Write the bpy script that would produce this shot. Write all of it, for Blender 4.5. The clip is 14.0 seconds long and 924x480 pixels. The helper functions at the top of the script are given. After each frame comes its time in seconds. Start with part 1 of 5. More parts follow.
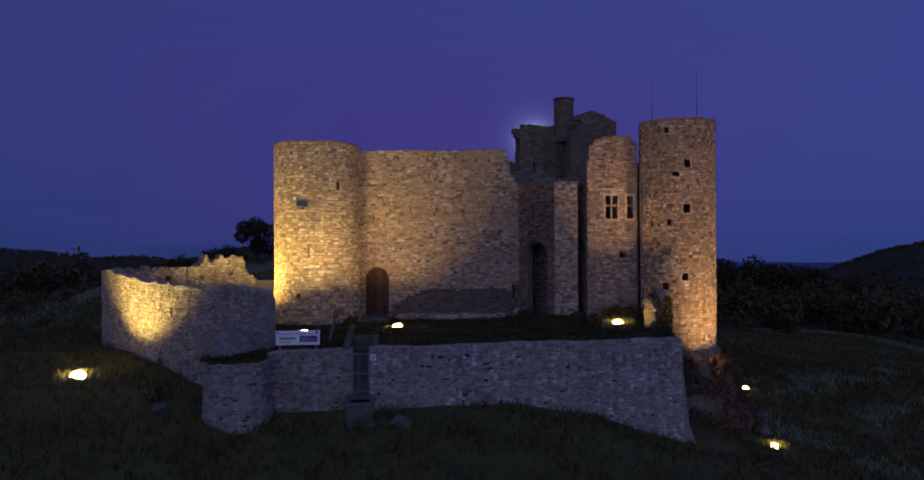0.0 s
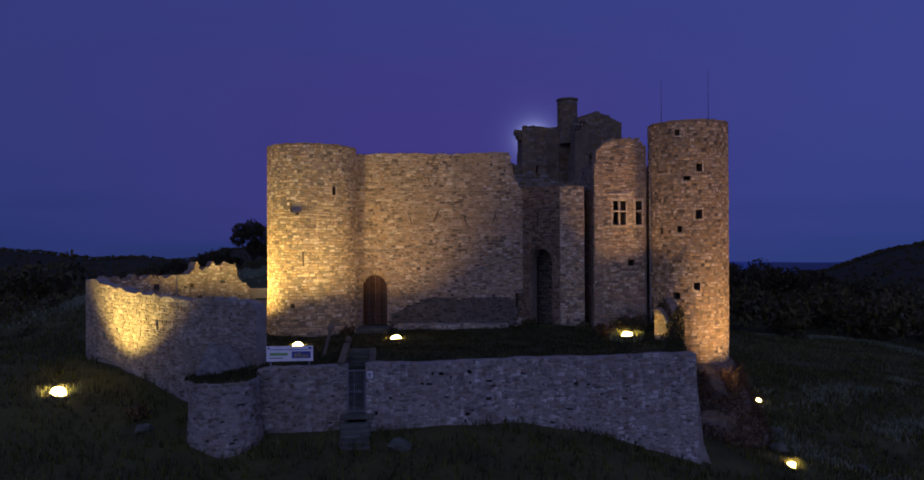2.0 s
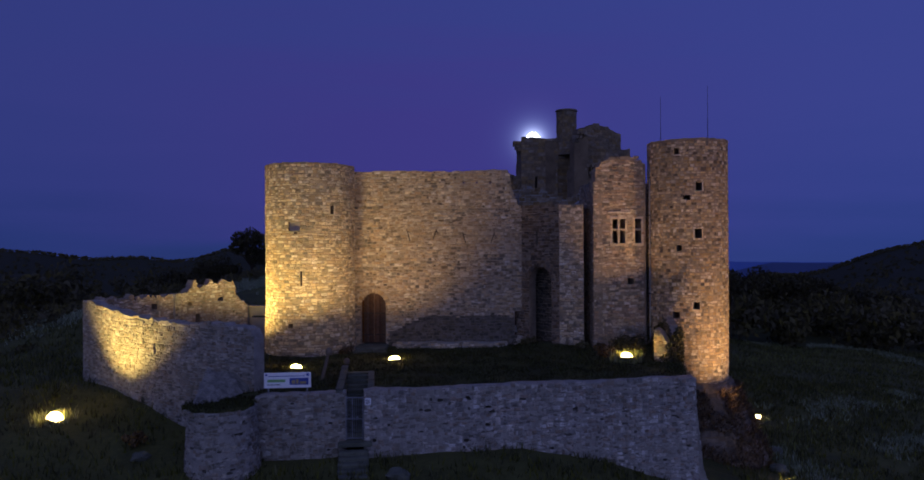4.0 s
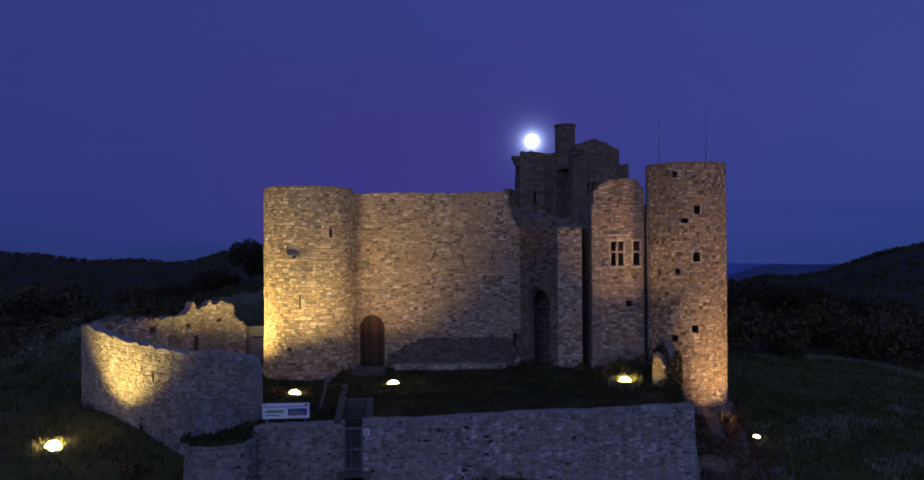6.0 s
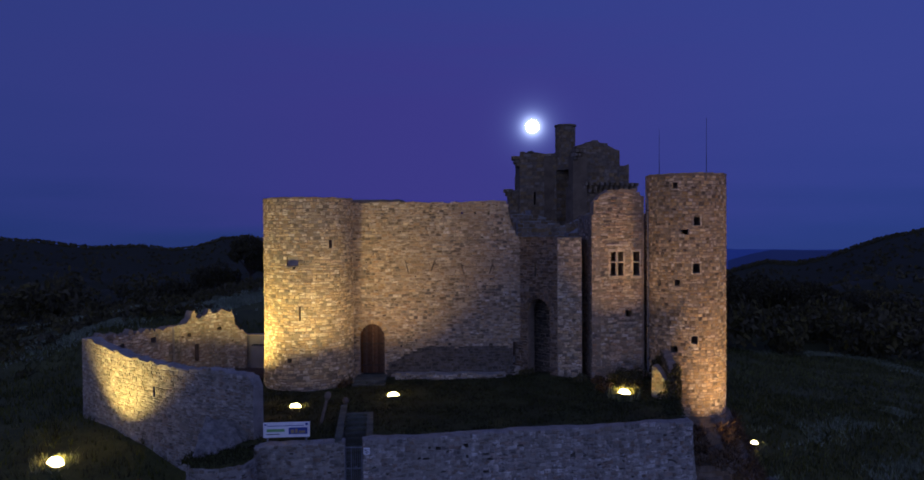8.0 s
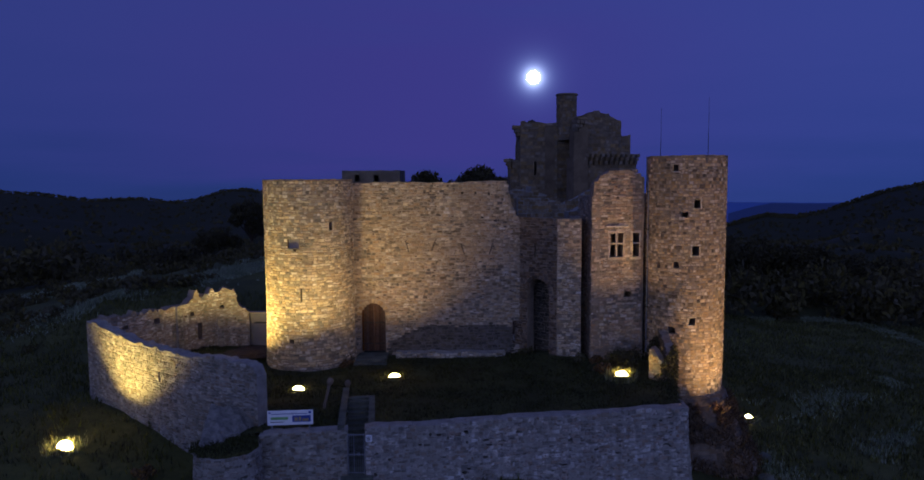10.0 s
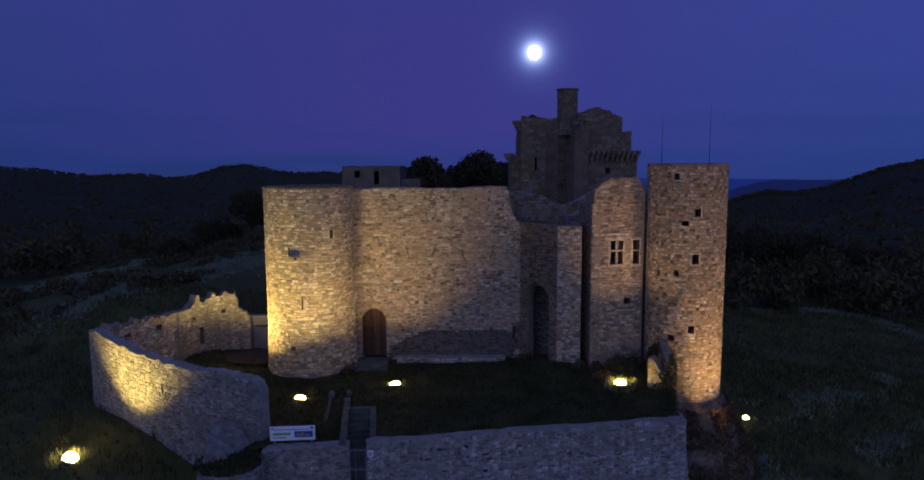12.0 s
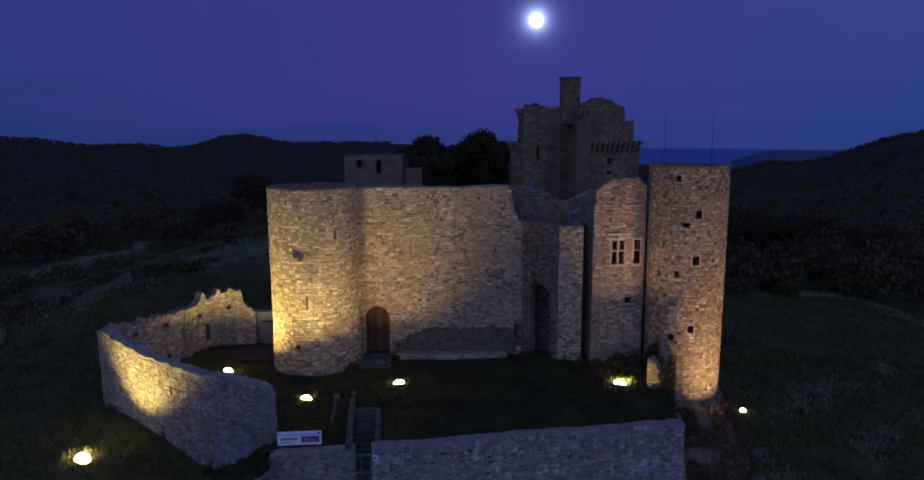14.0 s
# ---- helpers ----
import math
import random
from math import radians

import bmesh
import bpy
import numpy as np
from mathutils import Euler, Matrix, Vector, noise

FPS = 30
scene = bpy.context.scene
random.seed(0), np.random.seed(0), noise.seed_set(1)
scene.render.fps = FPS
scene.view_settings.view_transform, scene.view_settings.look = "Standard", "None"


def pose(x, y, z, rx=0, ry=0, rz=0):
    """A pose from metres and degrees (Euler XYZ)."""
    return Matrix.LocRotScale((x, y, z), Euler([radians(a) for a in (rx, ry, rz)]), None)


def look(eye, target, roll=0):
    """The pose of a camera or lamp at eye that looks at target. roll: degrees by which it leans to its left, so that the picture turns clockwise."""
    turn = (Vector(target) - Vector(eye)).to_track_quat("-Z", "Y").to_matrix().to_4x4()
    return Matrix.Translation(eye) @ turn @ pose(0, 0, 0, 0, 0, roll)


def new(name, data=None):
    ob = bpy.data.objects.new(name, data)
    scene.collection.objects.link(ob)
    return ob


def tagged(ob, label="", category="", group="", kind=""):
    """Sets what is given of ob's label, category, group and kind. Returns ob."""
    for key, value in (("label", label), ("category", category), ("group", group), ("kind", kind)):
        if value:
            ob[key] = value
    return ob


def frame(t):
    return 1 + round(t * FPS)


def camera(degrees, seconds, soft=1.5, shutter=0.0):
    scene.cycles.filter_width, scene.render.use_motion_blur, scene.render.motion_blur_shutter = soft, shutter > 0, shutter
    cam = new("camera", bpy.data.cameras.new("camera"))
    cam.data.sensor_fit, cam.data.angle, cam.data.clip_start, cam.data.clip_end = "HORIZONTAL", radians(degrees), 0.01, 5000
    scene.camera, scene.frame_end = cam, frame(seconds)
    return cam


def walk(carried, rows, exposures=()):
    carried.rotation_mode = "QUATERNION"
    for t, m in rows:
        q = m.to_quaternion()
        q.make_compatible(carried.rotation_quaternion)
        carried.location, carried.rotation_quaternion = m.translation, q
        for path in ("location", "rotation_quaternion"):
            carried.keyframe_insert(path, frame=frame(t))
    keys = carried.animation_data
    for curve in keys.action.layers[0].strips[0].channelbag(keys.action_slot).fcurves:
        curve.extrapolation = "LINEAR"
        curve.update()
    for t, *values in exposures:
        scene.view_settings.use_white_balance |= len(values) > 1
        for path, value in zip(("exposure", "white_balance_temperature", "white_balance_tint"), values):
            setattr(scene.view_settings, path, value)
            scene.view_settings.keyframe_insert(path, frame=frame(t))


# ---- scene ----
cam = camera(67.9, 14.0, 1.65)
METRES, EYE, TILT, LEAN, TURN = 13.0, 5.8, 0.0, 0.3, 0.0
ROWS = [
    (0.0, 0.0, 0.0, 0.0, 0.0, 0.0, -0.0),
    (0.5, -0.002, 0.0709, -0.001, -0.05, -0.0, 0.01),
    (1.0, -0.0068, 0.1271, 0.0027, -0.07, 0.01, 0.02),
    (1.5, -0.0079, 0.1463, 0.0185, -0.02, -0.02, -0.02),
    (2.0, -0.0088, 0.1602, 0.0392, -0.02, -0.02, -0.02),
    (2.5, -0.0088, 0.1686, 0.0607, -0.02, -0.02, -0.02),
    (3.0, -0.0085, 0.1744, 0.0847, -0.04, -0.03, 0.0),
    (5.5, -0.0006, 0.1716, 0.22, -0.08, 0.1, 0.09),
    (6.0, -0.0023, 0.1713, 0.2474, -0.14, 0.14, 0.08),
    (6.5, -0.0027, 0.1723, 0.2775, -0.16, 0.15, 0.09),
    (7.0, -0.0004, 0.1742, 0.309, -0.15, 0.17, 0.09),
    (7.5, 0.0018, 0.1733, 0.3415, -0.12, 0.11, 0.11),
    (8.0, -0.0004, 0.1738, 0.3788, -0.13, -1.07, 0.1),
    (10.5, 0.001, 0.1768, 0.5723, -0.1, -5.19, 0.08),
    (11.0, 0.0014, 0.1792, 0.6163, -0.1, -5.18, 0.07),
    (11.5, -0.0012, 0.1848, 0.6589, -0.11, -5.19, 0.06),
    (12.0, -0.002, 0.188, 0.6947, -0.11, -7.0, 0.03),
    (12.5, -0.0007, 0.1871, 0.7364, -0.07, -9.13, 0.04),
    (13.0, -0.0026, 0.1867, 0.7794, -0.06, -9.46, 0.03),
    (13.5, -0.0073, 0.1846, 0.8201, -0.05, -9.49, -0.01),
    (14.0, -0.0112, 0.1808, 0.8573, -0.03, -9.5, -0.02),
]
walk(cam, [(t, pose(0, 0, EYE, TILT, LEAN, TURN) @ pose(METRES * x, METRES * y, METRES * z, 90 + pitch, roll, yaw)) for t, x, y, z, yaw, pitch, roll in ROWS],
     exposures=[(0.0, 0.0, 6550, 15), (1.5, 0.0, 6550, 15), (3.0, 0.0, 6300, 13), (6.5, 0.0, 5960, 11), (8.0, 0.0, 5860, 9), (14.0, 0.0, 5790, 6)])

# ---- light ----
world = bpy.data.worlds.new("dusk_sky")
scene.world = world
world.use_nodes = True
MOON = Vector((0.1038, 0.9843, 0.1430)).normalized()


def build_sky():
    nt = world.node_tree
    nt.nodes.clear()
    n, l = nt.nodes.new, nt.links.new
    out, bg = n("ShaderNodeOutputWorld"), n("ShaderNodeBackground")
    tc, sep = n("ShaderNodeTexCoord"), n("ShaderNodeSeparateXYZ")
    l(tc.outputs["Generated"], sep.inputs[0])
    # thin streaks of cloud shift the height bands a little
    mp, nz = n("ShaderNodeMapping"), n("ShaderNodeTexNoise")
    mp.inputs["Scale"].default_value = (1.5, 1.5, 14)
    nz.inputs["Scale"].default_value, nz.inputs["Detail"].default_value = 2.2, 5
    l(tc.outputs["Generated"], mp.inputs[0]), l(mp.outputs[0], nz.inputs["Vector"])
    ma = n("ShaderNodeMath"); ma.operation = "MULTIPLY_ADD"
    l(nz.outputs["Fac"], ma.inputs[0]); ma.inputs[1].default_value = 0.14; l(sep.outputs["Z"], ma.inputs[2])
    ramp = n("ShaderNodeValToRGB")
    l(ma.outputs[0], ramp.inputs[0])
    stops = [(0.0, (0.022, 0.038, 0.15)), (0.075, (0.025, 0.043, 0.185)), (0.14, (0.034, 0.048, 0.215)), (0.25, (0.040, 0.051, 0.228)),
             (0.42, (0.038, 0.051, 0.227)), (1.0, (0.034, 0.048, 0.21))]
    el = ramp.color_ramp.elements
    for i, (p, c) in enumerate(stops):
        e = el[i] if i < 2 else el.new(p)
        e.position, e.color = p, (*c, 1)
    # the rosy belt opposite the sunk sun
    side = n("ShaderNodeMath"); side.operation = "ADD"; l(sep.outputs["X"], side.inputs[0]); side.inputs[1].default_value = 0.05
    wide = n("ShaderNodeMath"); wide.operation = "ABSOLUTE"; l(side.outputs[0], wide.inputs[0])
    bx, b1, b2 = n("ShaderNodeMapRange"), n("ShaderNodeMapRange"), n("ShaderNodeMapRange")
    for q, src, lo, hi in ((bx, wide.outputs[0], 0.60, 0.0), (b1, ma.outputs[0], 0.03, 0.11), (b2, ma.outputs[0], 0.44, 0.24)):
        q.interpolation_type = "SMOOTHSTEP"; l(src, q.inputs[0]); q.inputs[1].default_value, q.inputs[2].default_value = lo, hi
        if lo > hi:
            q.inputs[1].default_value, q.inputs[2].default_value, q.inputs[3].default_value, q.inputs[4].default_value = hi, lo, 1.0, 0.0
    k1, bm_ = n("ShaderNodeMath"), n("ShaderNodeMath")
    k1.operation = bm_.operation = "MULTIPLY"
    l(bx.outputs[0], k1.inputs[0]); l(b1.outputs[0], k1.inputs[1]); l(k1.outputs[0], bm_.inputs[0]); l(b2.outputs[0], bm_.inputs[1])
    belt = n("ShaderNodeMix"); belt.data_type = "RGBA"
    l(bm_.outputs[0], belt.inputs[0]); l(ramp.outputs[0], belt.inputs[6]); belt.inputs[7].default_value = (0.049, 0.042, 0.22, 1)
    # the afterglow of the sunk sun, in the west behind the viewer
    west = n("ShaderNodeMath"); west.operation = "MULTIPLY"; west.use_clamp = True
    l(sep.outputs["Y"], west.inputs[0]); west.inputs[1].default_value = -1.0
    glow = n("ShaderNodeMix"); glow.data_type = "RGBA"
    tilt = n("ShaderNodeMath"); tilt.operation = "MULTIPLY_ADD"
    l(sep.outputs["X"], tilt.inputs[0]); tilt.inputs[1].default_value, tilt.inputs[2].default_value = 0.2, 0.97
    dim = n("ShaderNodeVectorMath"); dim.operation = "SCALE"; l(belt.outputs[2], dim.inputs[0]); l(tilt.outputs[0], dim.inputs["Scale"])
    l(west.outputs[0], glow.inputs[0]); l(dim.outputs[0], glow.inputs[6]); glow.inputs[7].default_value = (0.285, 0.33, 0.71, 1)
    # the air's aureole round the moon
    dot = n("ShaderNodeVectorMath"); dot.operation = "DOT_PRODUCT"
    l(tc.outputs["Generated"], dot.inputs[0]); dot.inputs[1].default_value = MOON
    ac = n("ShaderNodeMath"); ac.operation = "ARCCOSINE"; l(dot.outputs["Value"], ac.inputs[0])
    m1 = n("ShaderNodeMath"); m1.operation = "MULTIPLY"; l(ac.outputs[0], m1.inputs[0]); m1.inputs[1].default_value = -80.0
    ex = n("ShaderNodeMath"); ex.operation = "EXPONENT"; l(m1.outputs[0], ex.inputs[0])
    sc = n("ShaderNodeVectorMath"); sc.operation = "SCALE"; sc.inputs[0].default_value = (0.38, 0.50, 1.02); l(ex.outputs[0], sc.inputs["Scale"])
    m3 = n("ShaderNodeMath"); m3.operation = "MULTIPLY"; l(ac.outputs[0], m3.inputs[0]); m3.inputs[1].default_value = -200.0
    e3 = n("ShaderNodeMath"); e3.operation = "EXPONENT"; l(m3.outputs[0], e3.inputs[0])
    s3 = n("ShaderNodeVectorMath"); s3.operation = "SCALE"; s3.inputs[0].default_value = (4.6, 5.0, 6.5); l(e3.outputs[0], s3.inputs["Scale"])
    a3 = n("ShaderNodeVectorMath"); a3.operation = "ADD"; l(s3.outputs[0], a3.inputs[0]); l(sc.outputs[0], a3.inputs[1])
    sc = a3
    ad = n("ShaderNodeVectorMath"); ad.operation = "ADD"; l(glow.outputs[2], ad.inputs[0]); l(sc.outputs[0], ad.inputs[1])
    l(ad.outputs[0], bg.inputs["Color"]); bg.inputs["Strength"].default_value = 1.0
    l(bg.outputs[0], out.inputs[0])


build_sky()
WARM = (1.0, 0.70, 0.30)


def spot(name, eye, target, watts, degrees, blend=0.5, color=WARM, size=0.12):
    d = bpy.data.lights.new(name, "SPOT")
    d.energy, d.spot_size, d.spot_blend, d.color, d.shadow_soft_size = watts, radians(degrees), blend, color, size
    ob = new(name, d)
    ob.matrix_world = look(eye, target)
    return ob


# floodlights: foot on the ground, aim, watts, beam, softness, colour
YELLOW, AMBER = (1.0, 0.68, 0.17), (1.0, 0.585, 0.25)
FLOODS = [
    ((-4.33, 45.8, -0.22), (-5.4, 49.6, 10.4), 3000, 114, 1.0, (1.0, 0.63, 0.23)),
    ((-10.0, 43.4, -0.28), (-8.9, 47.4, 17.0), 6300, 112, 1.0, (1.0, 0.69, 0.22)),
    ((-16.1, 47.0, 0.25), (-14.8, 48.6, 8.0), 9000, 148, 1.0, YELLOW),
    ((-22.0, 39.2, -2.2), (-19.0, 42.0, 5.6), 8200, 94, 0.8, YELLOW),
    ((10.2, 45.0, -0.05), (11.6, 48.4, 14.0), 2300, 72, 0.7, AMBER),
    ((23.0, 55.8, -6.6), (17.4, 50.2, 6.4), 5600, 64, 0.4, AMBER),
    ((19.5, 43.0, -7.6), (16.0, 47.0, 13.0), 16000, 74, 0.8, AMBER),
]
for foot, aim, watts, deg, blend, tone in FLOODS:
    f = Vector(foot) + Vector((0, 0, 0.5 if foot[0] in (10.2, -22.0, 19.5) else 0.4))
    spot("floodlight_beam", f + (Vector(aim) - f).normalized() * 0.2, aim, watts, deg, blend, tone)

# the same lamp on the lawn throws a narrow beam on the broken wall end beside it
spot("floodlight_beam", (10.5, 45.0, 0.5), (12.4, 44.75, 1.0), 420, 56, 0.6, YELLOW)

# ---- materials ----


def material(name, base, dark, rough=0.9, scale=3.0, bump=0.3, fine=25.0, spread=0.0, metal=0.0, moss=None, tint=None, pock=0.0, streak=0.0):
    """A weathered surface: two colours mixed by two scales of noise, a spread of tone from piece to piece, fine relief."""
    m = bpy.data.materials.new(name)
    m.use_nodes = True
    nt = m.node_tree
    n, l = nt.nodes.new, nt.links.new
    bsdf = nt.nodes["Principled BSDF"]
    bsdf.inputs["Roughness"].default_value, bsdf.inputs["Metallic"].default_value = rough, metal
    bsdf.inputs["Specular IOR Level"].default_value = 0.25
    tc = n("ShaderNodeTexCoord")
    geo = n("ShaderNodeNewGeometry")
    a, b = n("ShaderNodeTexNoise"), n("ShaderNodeTexNoise")
    for t, s in ((a, scale), (b, fine)):
        t.inputs["Scale"].default_value, t.inputs["Detail"].default_value = s, 5
        l(geo.outputs["Position"], t.inputs["Vector"])
    add = n("ShaderNodeMath"); add.operation = "MULTIPLY_ADD"
    l(b.outputs["Fac"], add.inputs[0]); add.inputs[1].default_value = 0.6
    half = n("ShaderNodeMath"); half.operation = "MULTIPLY"; l(a.outputs["Fac"], half.inputs[0]); half.inputs[1].default_value = 0.9
    l(half.outputs[0], add.inputs[2])
    ramp = n("ShaderNodeValToRGB")
    ramp.color_ramp.elements[0].position, ramp.color_ramp.elements[1].position = 0.5, 0.95
    ramp.color_ramp.elements[0].color, ramp.color_ramp.elements[1].color = (*dark, 1), (*base, 1)
    l(add.outputs[0], ramp.inputs[0])
    col = ramp.outputs[0]
    if spread:
        oi = n("ShaderNodeObjectInfo")
        s = n("ShaderNodeMath"); s.operation = "ADD"
        l(oi.outputs["Random"], s.inputs[0]), l(geo.outputs["Random Per Island"], s.inputs[1])
        fr = n("ShaderNodeMath"); fr.operation = "FRACT"; l(s.outputs[0], fr.inputs[0])
        mr = n("ShaderNodeValToRGB"); l(fr.outputs[0], mr.inputs[0])
        tone = mr.color_ramp.elements
        for i, (p, v) in enumerate(((0.0, 1 - spread * 2.0), (0.08, 1 - spread * 1.5), (0.13, 1 - spread * 0.5), (0.7, 1.0), (1.0, 1 + spread * 0.5))):
            e = tone[0] if i == 0 else tone[1] if i == 4 else tone.new(p)
            e.position, e.color = p, (v, v, v, 1)
        hv = n("ShaderNodeHueSaturation"); l(col, hv.inputs["Color"]); l(mr.outputs[0], hv.inputs["Value"])
        s2 = n("ShaderNodeMath"); s2.operation = "MULTIPLY"; l(fr.outputs[0], s2.inputs[0]); s2.inputs[1].default_value = 7.31
        f2 = n("ShaderNodeMath"); f2.operation = "FRACT"; l(s2.outputs[0], f2.inputs[0])
        m2 = n("ShaderNodeMapRange"); l(f2.outputs[0], m2.inputs[0]); m2.inputs[3].default_value, m2.inputs[4].default_value = 0.7, 1.35
        l(m2.outputs[0], hv.inputs["Saturation"])
        col = hv.outputs[0]
    if tint:
        s4 = n("ShaderNodeMath"); s4.operation = "MULTIPLY"; l(fr.outputs[0], s4.inputs[0]); s4.inputs[1].default_value = 17.93
        f4 = n("ShaderNodeMath"); f4.operation = "FRACT"; l(s4.outputs[0], f4.inputs[0])
        t4 = n("ShaderNodeMapRange"); l(f4.outputs[0], t4.inputs[0]); t4.inputs[1].default_value, t4.inputs[2].default_value = 0.56, 1.0
        t4.inputs[4].default_value = 0.75
        mx4 = n("ShaderNodeMix"); mx4.data_type = "RGBA"; l(t4.outputs[0], mx4.inputs[0]); l(col, mx4.inputs[6]); mx4.inputs[7].default_value = (*tint, 1)
        col = mx4.outputs[2]
    if pock:
        # weathered pockets and dirt along the beds
        mp = n("ShaderNodeMapping"); mp.inputs["Scale"].default_value = (0.6, 0.6, 2.4)
        l(geo.outputs["Position"], mp.inputs[0])
        pn = n("ShaderNodeTexNoise"); pn.inputs["Scale"].default_value, pn.inputs["Detail"].default_value, pn.inputs["Roughness"].default_value = 5.0, 3, 0.6
        l(mp.outputs[0], pn.inputs["Vector"])
        pr = n("ShaderNodeMapRange"); l(pn.outputs["Fac"], pr.inputs[0]); pr.inputs[1].default_value, pr.inputs[2].default_value = 0.585, 0.615
        pr.inputs[4].default_value = pock
        mx5 = n("ShaderNodeMix"); mx5.data_type = "RGBA"; l(pr.outputs[0], mx5.inputs[0]); l(col, mx5.inputs[6])
        mx5.inputs[7].default_value = (dark[0] * 0.3, dark[1] * 0.28, dark[2] * 0.26, 1)
        col = mx5.outputs[2]
    if streak:
        # rain streaks and lime runs down the face
        ms = n("ShaderNodeMapping"); ms.inputs["Scale"].default_value = (1.0, 1.0, 0.09)
        l(geo.outputs["Position"], ms.inputs[0])
        sn = n("ShaderNodeTexNoise"); sn.inputs["Scale"].default_value, sn.inputs["Detail"].default_value = 2.4, 5
        l(ms.outputs[0], sn.inputs["Vector"])
        sr_ = n("ShaderNodeMapRange"); l(sn.outputs["Fac"], sr_.inputs[0])
        sr_.inputs[1].default_value, sr_.inputs[2].default_value, sr_.inputs[3].default_value, sr_.inputs[4].default_value = 0.35, 0.65, 1 + streak, 1 - streak
        sv = n("ShaderNodeHueSaturation"); l(col, sv.inputs["Color"]); l(sr_.outputs[0], sv.inputs["Value"])
        col = sv.outputs[0]
    if moss:
        big = n("ShaderNodeTexNoise"); big.inputs["Scale"].default_value, big.inputs["Detail"].default_value = 0.45, 6
        l(geo.outputs["Position"], big.inputs["Vector"])
        mr = n("ShaderNodeMapRange"); l(big.outputs["Fac"], mr.inputs[0]); mr.inputs[1].default_value, mr.inputs[2].default_value = 0.45, 0.68
        mr.inputs[4].default_value = 0.5
        mx = n("ShaderNodeMix"); mx.data_type = "RGBA"; l(mr.outputs[0], mx.inputs[0]); l(col, mx.inputs[6]); mx.inputs[7].default_value = (*moss, 1)
        col = mx.outputs[2]
    l(col, bsdf.inputs["Base Color"])
    if bump:
        bp = n("ShaderNodeBump"); bp.inputs["Strength"].default_value, bp.inputs["Distance"].default_value = bump, 0.05
        l(add.outputs[0], bp.inputs["Height"]); l(bp.outputs[0], bsdf.inputs["Normal"])
    return m


def glowing(name, color, strength):
    m = bpy.data.materials.new(name)
    m.use_nodes = True
    bsdf = m.node_tree.nodes["Principled BSDF"]
    bsdf.inputs["Base Color"].default_value = (0.8, 0.8, 0.8, 1)
    bsdf.inputs["Emission Color"].default_value, bsdf.inputs["Emission Strength"].default_value = (*color, 1), strength
    return m


STONE = material("castle_stone", (0.52, 0.445, 0.34), (0.28, 0.215, 0.145), spread=0.36, moss=(0.32, 0.225, 0.14), bump=0.9, tint=(0.34, 0.21, 0.11), pock=0.92)
STONE_OCHRE = material("ochre_stone", (0.58, 0.48, 0.34), (0.27, 0.20, 0.12), spread=0.42, moss=(0.33, 0.23, 0.115), bump=0.9, tint=(0.33, 0.21, 0.085), pock=0.45)
COPING = material("weathered_coping", (0.30, 0.24, 0.165), (0.15, 0.115, 0.08), spread=0.15, bump=0.8)
STONE_PALE = material("pale_ashlar", (0.56, 0.485, 0.37), (0.34, 0.275, 0.18), spread=0.34, bump=0.9, tint=(0.40, 0.285, 0.155), pock=0.85)
RUBBLE = material("rubble_stone", (0.52, 0.49, 0.445), (0.30, 0.27, 0.235), spread=0.3, streak=0.28, moss=(0.22, 0.20, 0.16), bump=0.9, tint=(0.22, 0.15, 0.10), pock=0.9)
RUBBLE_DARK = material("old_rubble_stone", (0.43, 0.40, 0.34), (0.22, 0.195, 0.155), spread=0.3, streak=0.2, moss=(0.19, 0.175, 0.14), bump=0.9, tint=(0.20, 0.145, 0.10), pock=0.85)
KEEP_STONE = material("keep_stone", (0.33, 0.25, 0.155), (0.15, 0.11, 0.067), spread=0.2, moss=(0.11, 0.09, 0.06))
CURTAIN_STONE = material("limewashed_stone", (0.54, 0.465, 0.36), (0.275, 0.215, 0.14), spread=0.37, moss=(0.31, 0.22, 0.125), bump=0.9, tint=(0.36, 0.245, 0.135), pock=0.95)
POINTING = material("lime_pointing", (0.37, 0.31, 0.23), (0.19, 0.15, 0.10), scale=1.2, bump=0.6)
MORTAR = material("lime_mortar", (0.27, 0.22, 0.16), (0.13, 0.10, 0.07), scale=2.0)
MORTAR_GREY = material("grey_mortar", (0.32, 0.30, 0.26), (0.17, 0.155, 0.13), scale=2.0)
KEEP_MORTAR = material("old_dark_mortar", (0.20, 0.15, 0.095), (0.095, 0.07, 0.045), scale=1.0)
DRESSED = material("dressed_limestone", (0.46, 0.39, 0.30), (0.30, 0.25, 0.185), spread=0.1)
OAK = material("oak_boards", (0.105, 0.052, 0.027), (0.05, 0.025, 0.013), rough=0.7, scale=5, spread=0.2)
IRON = material("wrought_iron", (0.06, 0.055, 0.05), (0.025, 0.02, 0.018), rough=0.6, metal=0.7, bump=0.1)
ZINC = material("galvanised_steel", (0.26, 0.27, 0.29), (0.17, 0.18, 0.19), rough=0.5, metal=0.6, bump=0.05)
GRASS = material("meadow", (0.088, 0.091, 0.023), (0.037, 0.040, 0.011), scale=0.35, fine=4.0, bump=0.8)
TURF = material("damp_turf", (0.050, 0.053, 0.014), (0.020, 0.022, 0.006), scale=0.35, fine=4.0, bump=0.8)
